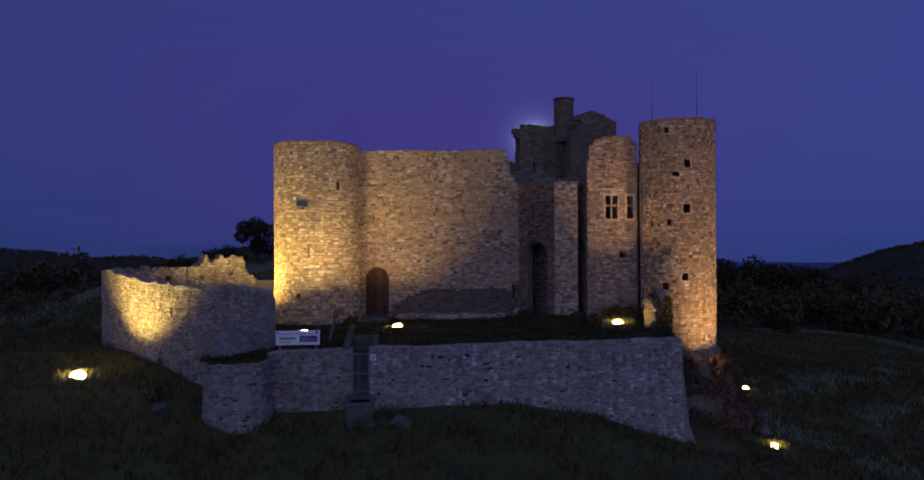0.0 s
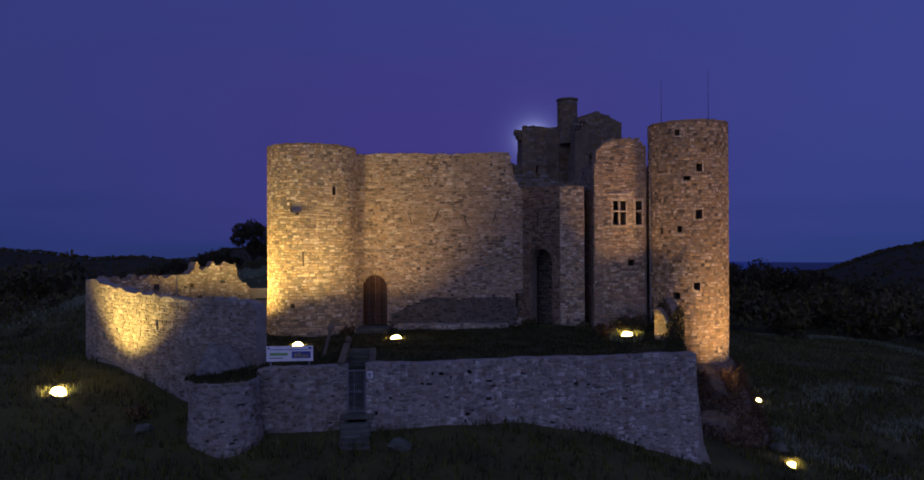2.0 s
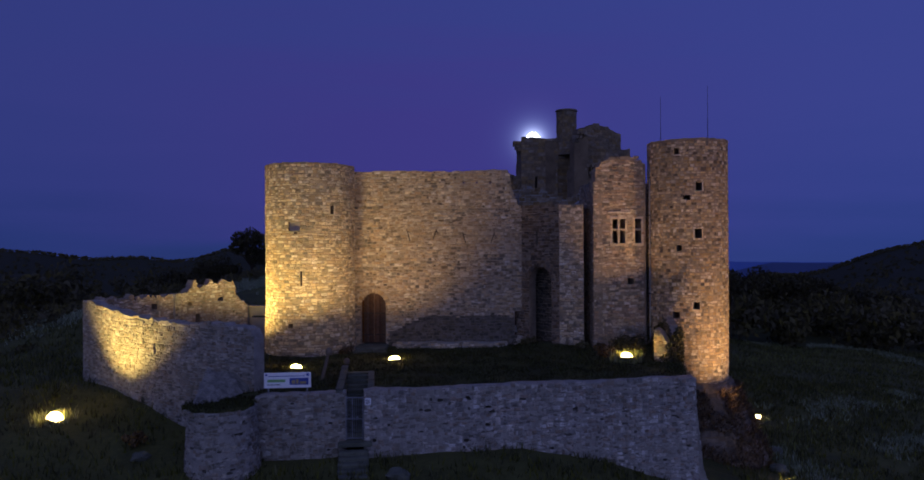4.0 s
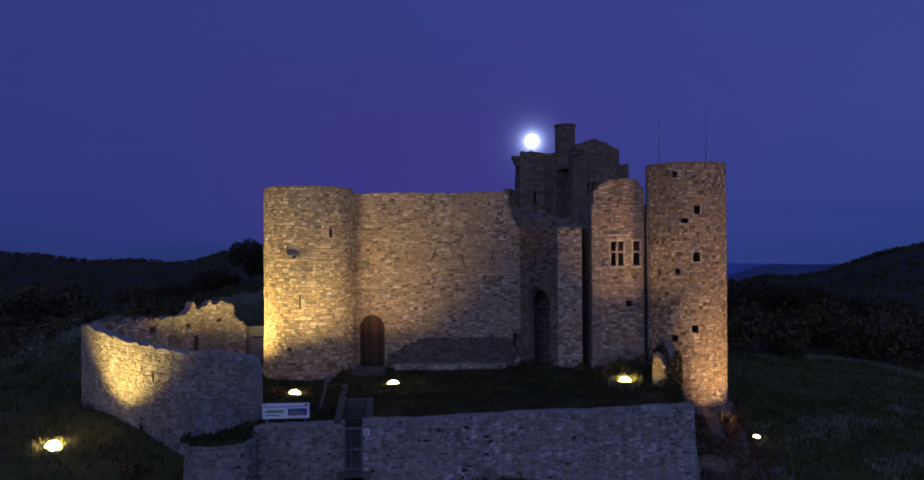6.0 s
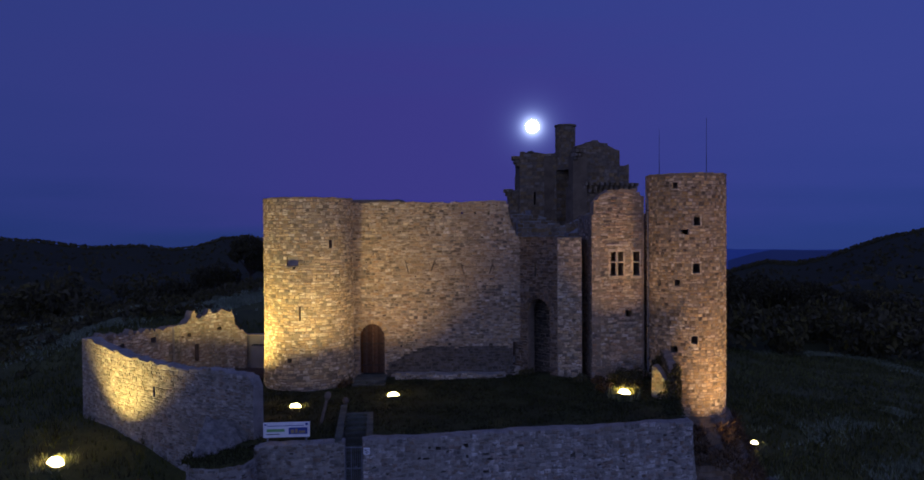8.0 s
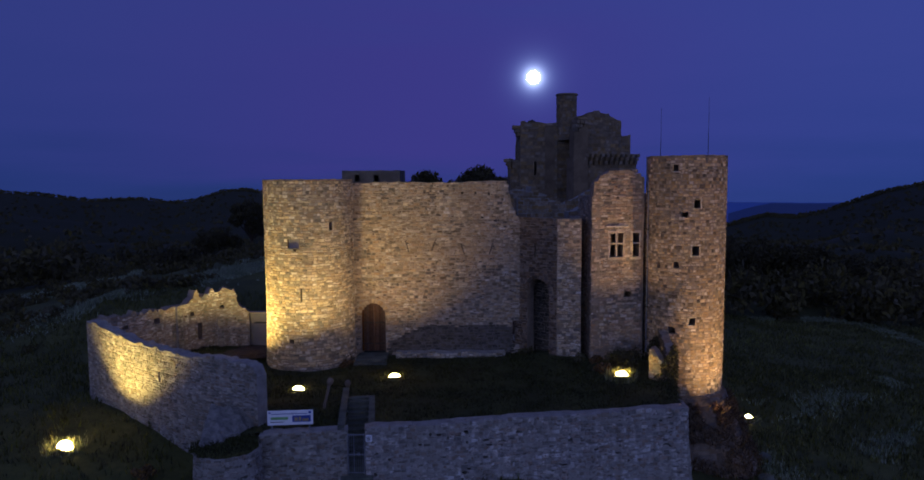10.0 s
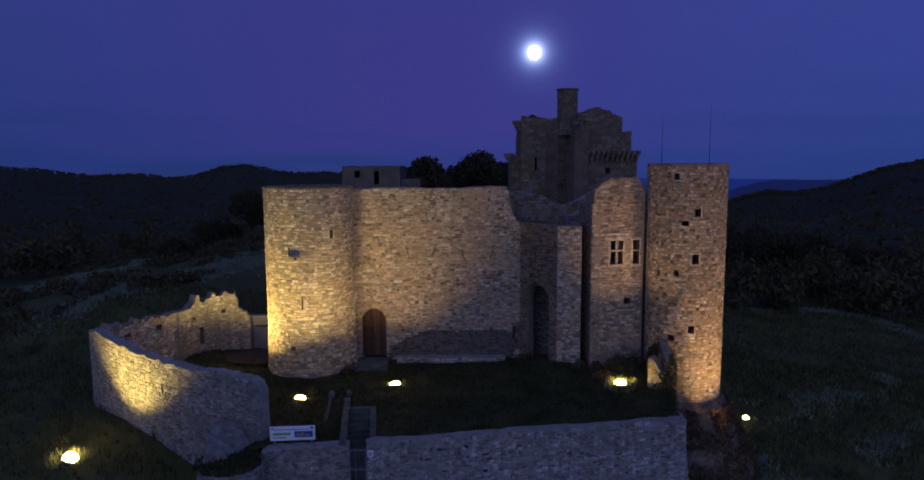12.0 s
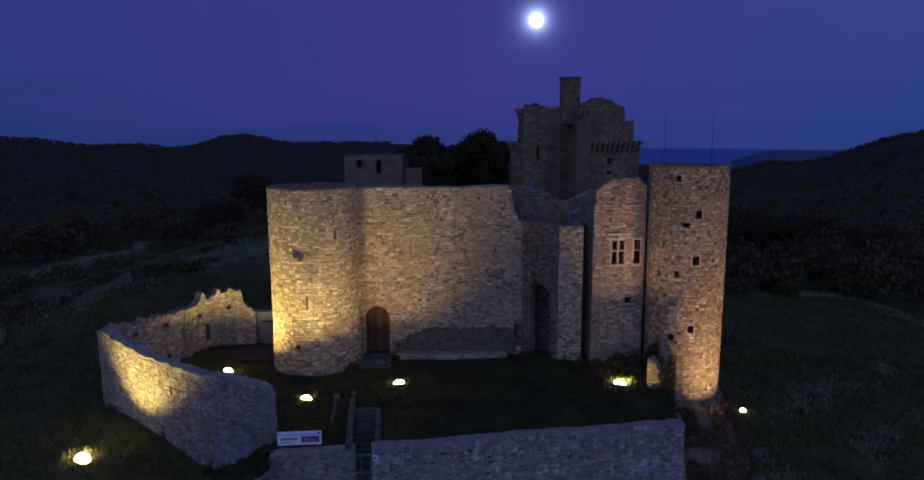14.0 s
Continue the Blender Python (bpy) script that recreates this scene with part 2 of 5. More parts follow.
TURF_BLADE = material("turf_blade", (0.062, 0.066, 0.017), (0.024, 0.027, 0.007), scale=0.6, fine=6.0, bump=0, spread=0.4)
BLADE = material("grass_blade", (0.135, 0.137, 0.036), (0.052, 0.056, 0.016), scale=0.6, fine=6.0, bump=0, spread=0.4)
BANK_GRASS = material("silvery_bank_grass", (0.30, 0.34, 0.23), (0.17, 0.20, 0.12), scale=0.6, fine=6.0, bump=0, spread=0.3)
TUFT = material("dry_green_tuft", (0.21, 0.22, 0.085), (0.09, 0.10, 0.036), scale=0.6, fine=6.0, bump=0, spread=0.4)
PALE_GRASS = material("dry_pale_grass", (0.31, 0.315, 0.15), (0.14, 0.15, 0.06), scale=0.6, fine=6.0, bump=0, spread=0.4)


def wooded_floor(m, cx, cy, r0, r1, color):
    """Leaf litter under the woods, from r0 to r1 metres out, with a ragged edge."""
    nt = m.node_tree
    n, l = nt.nodes.new, nt.links.new
    bsdf = nt.nodes["Principled BSDF"]
    old = bsdf.inputs["Base Color"].links[0].from_socket
    geo, sub, ln, nz = n("ShaderNodeNewGeometry"), n("ShaderNodeVectorMath"), n("ShaderNodeVectorMath"), n("ShaderNodeTexNoise")
    sub.operation, ln.operation = "DISTANCE", "MULTIPLY"
    l(geo.outputs["Position"], ln.inputs[0]); ln.inputs[1].default_value = (1, 1, 0)
    l(ln.outputs[0], sub.inputs[0]); sub.inputs[1].default_value = (cx, cy, 0)
    nz.inputs["Scale"].default_value = 0.03; l(geo.outputs["Position"], nz.inputs["Vector"])
    ad = n("ShaderNodeMath"); ad.operation = "MULTIPLY_ADD"; l(nz.outputs["Fac"], ad.inputs[0]); ad.inputs[1].default_value = 40.0; l(sub.outputs["Value"], ad.inputs[2])
    mr = n("ShaderNodeMapRange"); l(ad.outputs[0], mr.inputs[0]); mr.inputs[1].default_value, mr.inputs[2].default_value = r0, r1
    mx = n("ShaderNodeMix"); mx.data_type = "RGBA"; l(mr.outputs[0], mx.inputs[0]); l(old, mx.inputs[6]); mx.inputs[7].default_value = (*color, 1)
    l(mx.outputs[2], bsdf.inputs["Base Color"])


wooded_floor(GRASS, 0, 45, 95, 115, (0.025, 0.026, 0.004))
LOOSE = material("loose_rubble", (0.24, 0.225, 0.19), (0.10, 0.095, 0.08), scale=2.5, fine=9.0, bump=1.0)
MOSSY = material("mossy_step_stone", (0.13, 0.135, 0.10), (0.05, 0.055, 0.04), scale=1.5)
DARK_RENDER = material("weathered_render", (0.125, 0.118, 0.105), (0.065, 0.06, 0.052), scale=1.0)
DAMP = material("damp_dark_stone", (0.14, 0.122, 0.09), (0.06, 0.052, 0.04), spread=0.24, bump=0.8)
DARK_FOOT = material("dark_foot_stone", (0.22, 0.18, 0.135), (0.10, 0.082, 0.062), spread=0.3, bump=0.8)
# brown stained stone, darkened further for the shade on the gate block's side
STAINED_SHADED = material("stained_shaded_stone", (0.22, 0.168, 0.118), (0.10, 0.075, 0.05), spread=0.3, bump=0.8)
LEAF = material("dark_foliage", (0.110, 0.098, 0.040), (0.060, 0.053, 0.022), scale=1.0, bump=0, spread=0.25)
PINE = material("dark_tree_crown", (0.060, 0.052, 0.022), (0.036, 0.031, 0.014), scale=0.5, bump=0, spread=0.12)
WOOD_LEAF = material("dark_wood_canopy", (0.094, 0.082, 0.034), (0.064, 0.056, 0.023), scale=0.3, bump=0, spread=0.14)
DRY = material("dry_shrub", (0.22, 0.14, 0.06), (0.08, 0.052, 0.025), scale=1.5, bump=0, spread=0.4)
DEAD = material("dead_brown_scrub", (0.15, 0.098, 0.05), (0.06, 0.04, 0.022), scale=1.5, bump=0, spread=0.4)
BARK = material("bark", (0.07, 0.05, 0.035), (0.03, 0.022, 0.016), scale=4)
EARTH = material("worn_earth", (0.17, 0.14, 0.10), (0.08, 0.065, 0.045), scale=1.2)
BLACK = material("black_housing", (0.03, 0.03, 0.03), (0.015, 0.015, 0.015), rough=0.5, bump=0.05)
PLASTER = material("grey_render", (0.26, 0.25, 0.235), (0.16, 0.15, 0.14), scale=1.0)
WHITE = material("white_board", (0.78, 0.78, 0.78), (0.66, 0.66, 0.66), rough=0.5, bump=0)
BLUE = material("blue_print", (0.05, 0.08, 0.30), (0.03, 0.05, 0.2), rough=0.5, bump=0)
GREEN = material("green_print", (0.22, 0.42, 0.16), (0.16, 0.34, 0.12), rough=0.5, bump=0)
OCHRE = material("ochre_print", (0.35, 0.28, 0.15), (0.2, 0.15, 0.08), rough=0.5, scale=8, bump=0)
LENS = glowing("lit_floodlight_glass", (1.0, 0.68, 0.2), 38.0)
# aerial haze over the far hills, painted on as a weak blue emission
HAZE = glowing("far_haze_glow", (0.055, 0.125, 1.0), 0.11)
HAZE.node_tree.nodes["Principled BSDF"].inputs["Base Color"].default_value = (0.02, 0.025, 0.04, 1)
DIM_HAZE = glowing("nearer_haze_glow", (0.055, 0.11, 0.8), 0.05)
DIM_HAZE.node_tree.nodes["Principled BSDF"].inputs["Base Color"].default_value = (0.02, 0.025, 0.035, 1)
MOONLIT = glowing("moon_surface", (1.0, 1.0, 1.0), 6.0)

# ---- builders ----


def mesh_object(name, verts, faces, mat, parent=None, label=""):
    me = bpy.data.meshes.new(name)
    me.from_pydata([tuple(v) for v in verts], [], faces)
    me.materials.append(mat)
    me.update()
    ob = new(name, me)
    if parent:
        ob.parent = parent
    if label:
        ob["label"] = label
    return ob


def part(name, bm, mat, parent=None, label=""):
    me = bpy.data.meshes.new(name)
    bm.to_mesh(me)
    bm.free()
    me.materials.append(mat)
    ob = new(name, me)
    if parent:
        ob.parent = parent
    if label:
        ob["label"] = label
    return ob


def thing(name, label, category, group="", kind="", at=(0, 0, 0)):
    ob = new(name)
    ob.location = at
    ob.empty_display_size = 0.3
    return tagged(ob, label, category, group, kind)


def box(bm, lo, hi, m=None, bevel=0.0):
    """A bevelled box added to bm."""
    r = bmesh.ops.create_cube(bm, size=1)
    lo, hi = Vector(lo), Vector(hi)
    t = Matrix.Translation((lo + hi) / 2) @ Matrix.Diagonal((*(hi - lo), 1))
    if m is not None:
        t = m @ t
    bmesh.ops.transform(bm, matrix=t, verts=r["verts"])
    if bevel:
        edges = list({e for v in r["verts"] for e in v.link_edges})
        bmesh.ops.bevel(bm, geom=edges, offset=bevel, segments=1, affect="EDGES")


class Path:
    """A line on plan with arc length u and the normal on its right-hand side (towards -y when it runs along +x)."""

    def __init__(self, pts, smooth=False):
        p = np.array(pts, float)
        if smooth:
            q, ext = [], np.vstack([2 * p[0] - p[1], p, 2 * p[-1] - p[-2]])
            for i in range(1, len(ext) - 2):
                for t in np.linspace(0, 1, 10, endpoint=False):
                    a, b, c, d = ext[i - 1:i + 3]
                    q.append(0.5 * (2 * b + (c - a) * t + (2 * a - 5 * b + 4 * c - d) * t * t + (3 * b - a - 3 * c + d) * t ** 3))
            q.append(p[-1])
            p = np.array(q)
        self.p = p
        d = np.diff(p, axis=0)
        s = np.hypot(d[:, 0], d[:, 1])
        self.s = np.concatenate([[0], np.cumsum(s)])
        self.length = float(self.s[-1])
        nn = np.stack([d[:, 1] / s, -d[:, 0] / s], 1)
        self.n = np.vstack([nn[:1], (nn[1:] + nn[:-1]) / 2, nn[-1:]]) if len(nn) > 1 else np.vstack([nn, nn])

    def at(self, u, off):
        x, y = np.interp(u, self.s, self.p[:, 0]), np.interp(u, self.s, self.p[:, 1])
        nx, ny = np.interp(u, self.s, self.n[:, 0]), np.interp(u, self.s, self.n[:, 1])
        k = math.hypot(nx, ny) or 1
        return x + nx / k * off, y + ny / k * off


def arc(cx, cy, r, a0, a1, steps=72):
    """Points of an arc; 0 degrees looks to -y, positive to +x."""
    return [(cx + r * math.sin(radians(a)), cy - r * math.cos(radians(a))) for a in np.linspace(a0, a1, steps + 1)]


def rough_top(level, amp, seed, scale=0.9):
    return lambda u: (level(u) if callable(level) else level) + amp * noise.noise((u * scale, seed, 0.3)) + amp * 0.5 * noise.noise((u * scale * 3.1, seed, 4.7))


def pits(seed, L, z0, z1, count, w=(0.08, 0.24), h=(0.05, 0.11), clear=()):
    """Places where a stone has fallen out."""
    rng, out = random.Random(seed), []
    while len(out) < count:
        u, z, a, b = rng.uniform(0.2, L - 0.5), rng.uniform(z0, z1), rng.uniform(*w), rng.uniform(*h)
        if not any(p - 0.3 < u + a and u < q + 0.3 and c - 0.3 < z + b and z < d + 0.3 for p, q, c, d in clear):
            out.append((u, u + a, z, z + b))
    return out


def masonry_body(name, path, z0, top, thick, holes, mat, parent, batter=lambda z: 0.0, du=0.5, dv=1.2, zmax=None):
    """The mortared core of a wall along path, with its openings cut through and its uneven top."""
    L = path.length
    us = set(np.linspace(0, L, max(2, int(L / du) + 1)).tolist())
    zt = zmax if zmax is not None else max(top(u) for u in np.linspace(0, L, 60))
    vs = set(np.linspace(z0, zt, max(2, int((zt - z0) / dv) + 1)).tolist())
    for a, b, c, d in holes:
        us |= {min(max(a, 0), L), min(max(b, 0), L)}
        vs |= {c, d}
    us, vs = sorted(us), sorted(v for v in vs if z0 <= v <= zt)
    tops = [top(u) for u in us]
    V, F, ids = [], [], {}

    def vid(i, j, k):
        v = min(vs[j], tops[i])
        key = (i, round(v, 4), k)
        if key not in ids:
            x, y = path.at(us[i], (0 if k == 0 else -thick) + (batter(v) if k == 0 else 0))
            ids[key] = len(V)
            V.append((x, y, v))
        return ids[key]

    def solid(i, j):
        if not (0 <= i < len(us) - 1 and 0 <= j < len(vs) - 1):
            return False
        if vs[j] >= max(tops[i], tops[i + 1]) - 1e-4:
            return False
        uc, vc = (us[i] + us[i + 1]) / 2, (vs[j] + vs[j + 1]) / 2
        return not any(a < uc < b and c < vc < d for a, b, c, d in holes)

    def quad(*q):
        q = list(dict.fromkeys(q))
        if len(q) >= 3:
            F.append(q)

    for i in range(len(us) - 1):
        for j in range(len(vs) - 1):
            if not solid(i, j):
                continue
            quad(vid(i, j, 0), vid(i + 1, j, 0), vid(i + 1, j + 1, 0), vid(i, j + 1, 0))
            quad(vid(i + 1, j, 1), vid(i, j, 1), vid(i, j + 1, 1), vid(i + 1, j + 1, 1))
            if not solid(i - 1, j):
                quad(vid(i, j, 1), vid(i, j, 0), vid(i, j + 1, 0), vid(i, j + 1, 1))
            if not solid(i + 1, j):
                quad(vid(i + 1, j, 0), vid(i + 1, j, 1), vid(i + 1, j + 1, 1), vid(i + 1, j + 1, 0))
            if not solid(i, j - 1):
                quad(vid(i, j, 1), vid(i + 1, j, 1), vid(i + 1, j, 0), vid(i, j, 0))
            if not solid(i, j + 1):
                quad(vid(i, j + 1, 0), vid(i + 1, j + 1, 0), vid(i + 1, j + 1, 1), vid(i, j + 1, 1))
    return mesh_object(name, V, F, mat, parent)


STONE_JOBS = []  # (distance on plan, parent, verts, material) gathered wall by wall; linked last


def masonry_stones(path, z0, top, holes, mat, parent, course=0.19, length=0.32, joint=0.018, proud=0.03, rough=0.75, gaps=0.025, batter=lambda z: 0.0, seed=1, u0=0.0, u1=None, arches=(), foot=None, singles=300, focus=(0.5, 0.4), patch=None):
    """Stones laid in courses on the face of a core. Every stone has its own joints, chamfer and depth."""
    rng = random.Random(seed)
    u1 = path.length if u1 is None else u1
    z, stones = z0, []
    zmax = max(top(u) for u in np.linspace(u0, u1, 80))
    while z < zmax:
        h = course * rng.uniform(0.72, 1.3)
        u = u0 - rng.uniform(0, length)
        while u < u1:
            w = length * rng.uniform(0.45, 1.6)
            a, b = max(u, u0), min(u + w, u1)
            u += w
            zc = z + h / 2
            cut = [(a, b)]
            for p, q, c, d in holes:
                if c < zc < d:
                    cut = [s for x, y in cut for s in ((x, min(y, p)), (max(x, q), y)) if s[1] - s[0] > 0.07]
            for x, y in cut:
                m = (x + y) / 2
                if y - x < 0.08 or zc > top(m) - 0.02 or rng.random() < gaps or (foot and zc < foot(m)):
                    continue
                if any((m - ac) ** 2 + max(0, zc - az) ** 2 < ar * ar and zc > ab for ac, az, ar, ab in arches):
                    continue
                d = proud * rng.uniform(0.2, 1.5)
                g, k = joint * rng.uniform(0.35, 1.0), rough * 0.1 * min(h, y - x)
                lift = rng.uniform(-1, 1) * rough * 0.05
                corner = [(x + g, z + g), (y - g, z + g), (y - g, z + h - g), (x + g, z + h - g)]
                corner = [(cu + rng.uniform(-k, k), cz + rng.uniform(-k, k) + lift) for cu, cz in corner]
                mu, mz = m, zc
                ch = min(0.03, h * 0.16)
                rows = []
                for off, inset in ((-0.05, 0), (d - ch * 0.6, 0), (d, ch)):
                    for cu, cz in corner:
                        iu, iz = cu + (inset if cu < mu else -inset), cz + (inset if cz < mz else -inset)
                        iz += 0.04 * noise.noise((iu * 0.35, iz * 0.3, seed)) + 0.018 * noise.noise((iu * 1.7, iz * 1.1, seed + 3.3))
                        px, py = path.at(iu, off + batter(iz) + (rng.uniform(-0.008, 0.008) if inset else 0))
                        rows.append((px, py, iz))
                stones.append(((m - u0) / max(u1 - u0, 0.1), (zc - z0) / max(zmax - z0, 0.1), rows))
        z += h
    stones.sort(key=lambda s: abs(s[0] - focus[0]) * (u1 - u0) + abs(s[1] - focus[1]) * (zmax - z0))
    if patch:
        for s in stones:
            if patch[0](u0 + s[0] * (u1 - u0), z0 + s[1] * (zmax - z0)):
                s[2].append(None)
        STONE_JOBS.append((parent, patch[1], [s[2][:12] for s in stones if len(s[2]) > 12], 60))
        stones = [s for s in stones if len(s[2]) == 12]
    STONE_JOBS.append((parent, mat, [s[2] for s in stones], singles))


STONE_FACES = [[i, (i + 1) % 4, 4 + (i + 1) % 4, 4 + i] for i in range(4)] + [[4 + i, 4 + (i + 1) % 4, 8 + (i + 1) % 4, 8 + i] for i in range(4)] + [[8, 9, 10, 11]]


def link_stones():
    """Links all stones: those in the middle of each wall singly, the rest joined."""
    for parent, mat, stones, singles in STONE_JOBS:
        for rows in stones[:singles]:
            mesh_object("stone", rows, STONE_FACES, mat, parent)
        V, F = [], []
        for rows in stones[singles:]:
            k = len(V)
            V += rows
            F += [[k + i for i in f] for f in STONE_FACES]
        if V:
            tagged(mesh_object("stonework", V, F, mat, parent), kind="stuff")

# ---- ground, hills and sky ----
# the skyline four kilometres off: bearing, angle over the horizon
RIDGE = ([-180, -70, -45, -33.5, -31.5, -29.8, -28.4, -25, -23, -21.2, -20.2, -19, -17.7, -15.9, -15.1, -13.4, -11.3, -5, 5, 16, 21.4, 22.4, 24, 26, 28, 28.9, 29.8, 31.6, 32.7, 34, 42, 60, 180],
         [-0.6, 0.2, 0.3, -0.5, -0.66, -0.98, -1.22, -1.12, -1.46, -1.33, -0.97, -0.62, -0.49, -0.72, -1.0, -1.22, -1.15, -1.25, -1.7, -3.1, -3.45, -3.1, -2.62, -2.8, -2.36, -1.97, -1.6, -0.88, -0.63, -0.27, 0.8, 0.5, -0.6])


def near_height(x, y):
    z = np.interp(x, [-120, -60, -24, -18, -11, -6, 3, 7, 13, 20, 30, 60, 120], [-9, -3.0, -1.1, -1.1, -3.2, -3.1, -3.1, -3.9, -5.7, -7.4, -8.6, -11, -22])
    if y < 35:
        z -= 0.13 * (35 - y) + 0.0016 * (35 - y) ** 2
    side = min(max((-12 - x) / 6, 0), 1)
    z -= side * (0.24 * min(max(43 - y, 0), 8))
    back = min(max((y - 58) / 30, 0), 1) * math.exp(-((x + 12) / 30) ** 2)
    z = z * (1 - back) + 3.8 * back
    z += 2.0 * math.exp(-((x + 33) / 8) ** 2 - ((y - 69) / 8) ** 2)
    if x > 14:
        z += min(max((y - 46) * 0.1, 0), 1.6)
    return z


def ground_height(x, y):
    d = math.hypot(x, y - 45)
    az = math.degrees(math.atan2(x, y))
    big = noise.noise((x / 260, y / 260, 0)) * 26 + noise.noise((x / 90, y / 90, 2)) * 8
    r1 = 12 + 4000 * math.tan(radians(float(np.interp(az, *RIDGE)))) - 7
    far = float(np.interp(d, [0, 90, 200, 450, 900, 2000, 3000, 4000, 4400, 4800], [0, -3, -26, -80, -105, -165, r1 - 75, r1, r1 - 60, -330]))
    k = min(max((d - 70) / 90, 0), 1)
    calm = 1 - math.exp(-((d - 3900) / 1100) ** 2)
    fine = noise.noise((x * 0.35, y * 0.35, 1)) * 0.16 + noise.noise((x * 1.1, y * 1.1, 5)) * 0.07
    if d > 1000:
        fine += noise.noise((x / 30, y / 30, 8)) * 2
    return (1 - k) * near_height(x, y) + k * (far + big * k * (0.12 + 0.88 * calm) * min(d / 500, 1)) + fine


def build_ground():
    radii = [0.0]
    while radii[-1] < 4800:
        radii.append(radii[-1] + max(0.7, radii[-1] * 0.035))
    V, F, seg = [(0, 45, ground_height(0, 45))], [], 300
    for r in radii[1:]:
        for i in range(seg):
            a = 2 * math.pi * i / seg
            x, y = r * math.sin(a), 45 + r * math.cos(a)
            V.append((x, y, ground_height(x, y)))
    for i in range(seg):
        F.append((0, 1 + (i + 1) % seg, 1 + i))
    for k in range(len(radii) - 2):
        a, b = 1 + k * seg, 1 + (k + 1) * seg
        for i in range(seg):
            j = (i + 1) % seg
            F.append((a + i, a + j, b + j, b + i))
    ob = mesh_object("ground", V, F, GRASS)
    for p in ob.data.polygons:
        p.use_smooth = True
    tagged(ob, "dark grassy hillside running down to wooded valleys", "ground", kind="structure")


build_ground()


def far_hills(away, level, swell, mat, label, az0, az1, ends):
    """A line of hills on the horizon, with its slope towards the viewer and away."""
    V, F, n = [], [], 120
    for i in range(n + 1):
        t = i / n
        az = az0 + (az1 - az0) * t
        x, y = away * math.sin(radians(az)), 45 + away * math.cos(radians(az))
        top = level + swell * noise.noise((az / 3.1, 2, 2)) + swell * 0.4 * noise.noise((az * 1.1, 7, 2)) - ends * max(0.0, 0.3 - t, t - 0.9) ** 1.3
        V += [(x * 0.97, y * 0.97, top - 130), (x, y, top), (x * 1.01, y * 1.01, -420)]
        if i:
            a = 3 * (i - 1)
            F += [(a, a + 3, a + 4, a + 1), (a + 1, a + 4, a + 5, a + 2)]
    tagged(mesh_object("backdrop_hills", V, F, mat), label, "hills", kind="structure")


# both hill lines glow faintly blue to imitate the haze in the air
far_hills(4720, -142, 7, HAZE, "distant hills on the horizon, glowing blue in place of haze", -40, 40, 0)
far_hills(4560, -142, 3, DIM_HAZE, "dim hill before the far horizon with painted blue haze", 21.5, 32, 320)


def build_moon():
    bm = bmesh.new()
    bmesh.ops.create_icosphere(bm, subdivisions=4, radius=44.0)
    ob = part("moon", bm, MOONLIT)
    for p in ob.data.polygons:
        p.use_smooth = True
    ob.location = Vector((0, 0, 12)) + MOON * 4600
    tagged(ob, "full bright white moon in the dusk sky", "moon", kind="structure")


build_moon()


def inside(x, y, poly):
    hit = False
    for (x0, y0), (x1, y1) in zip(poly, poly[1:] + poly[:1]):
        if (y0 > y) != (y1 > y) and x < (x1 - x0) * (y - y0) / (y1 - y0) + x0:
            hit = not hit
    return hit


YARD = [(-10, 36.2), (-5, 36.7), (12.3, 39.6), (14.2, 47.5), (15, 50), (5, 54.5), (-8, 53.5), (-13, 53.5), (-16, 54.3), (-19.4, 53.4),
        (-21.3, 48.8), (-23.6, 45.7), (-20.4, 43.5), (-17.1, 41.2), (-13.8, 39.6), (-11.2, 38.9), (-11.6, 36)]


STAIR_TURN = Matrix.Translation((-5.4, 36.3, 0)) @ pose(0, 0, 0, 0, 0, 7) @ Matrix.Translation((5.4, -36.3, 0))


def on_stairs(x, y, edge=0.0):
    p = STAIR_TURN.inverted() @ Vector((x, y, 0))
    return -6.0 - edge < p.x < -4.74 + edge and p.y < 41.6 + edge


def yard_height(x, y):
    z = -0.06 + 0.07 * noise.noise((x * 0.5, y * 0.5, 3)) + 0.04 * noise.noise((x * 1.7, y * 1.7, 9))
    z += 0.5 * min(max((-x - 14) / 5, 0), 1) * min(max((y - 43) / 8, 0), 1)
    z += 0.45 * math.exp(-((x - 6.5) / 3) ** 2 - ((y - 50) / 2.2) ** 2)
    z += 0.5 * math.exp(-((x - 12.0) / 1.6) ** 2 - ((y - 48) / 1.6) ** 2)
    return z


def build_yard():
    V, F, ids, g = [], [], {}, 0.25

    def vid(i, j):
        if (i, j) not in ids:
            ids[(i, j)] = len(V)
            V.append((i * g, j * g, yard_height(i * g, j * g)))
        return ids[(i, j)]

    for i in range(int(-25 / g), int(16 / g)):
        for j in range(int(36 / g), int(56 / g)):
            x, y = (i + 0.5) * g, (j + 0.5) * g
            if inside(x, y, YARD) and not on_stairs(x, y):
                F.append((vid(i, j), vid(i + 1, j), vid(i + 1, j + 1), vid(i, j + 1)))
    ob = mesh_object("courtyard_lawn", V, F, TURF)
    for p in ob.data.polygons:
        p.use_smooth = True
    tagged(ob, "rough dark grass terrace before the castle wall", "lawn", kind="structure")


build_yard()

# ---- castle walls ----


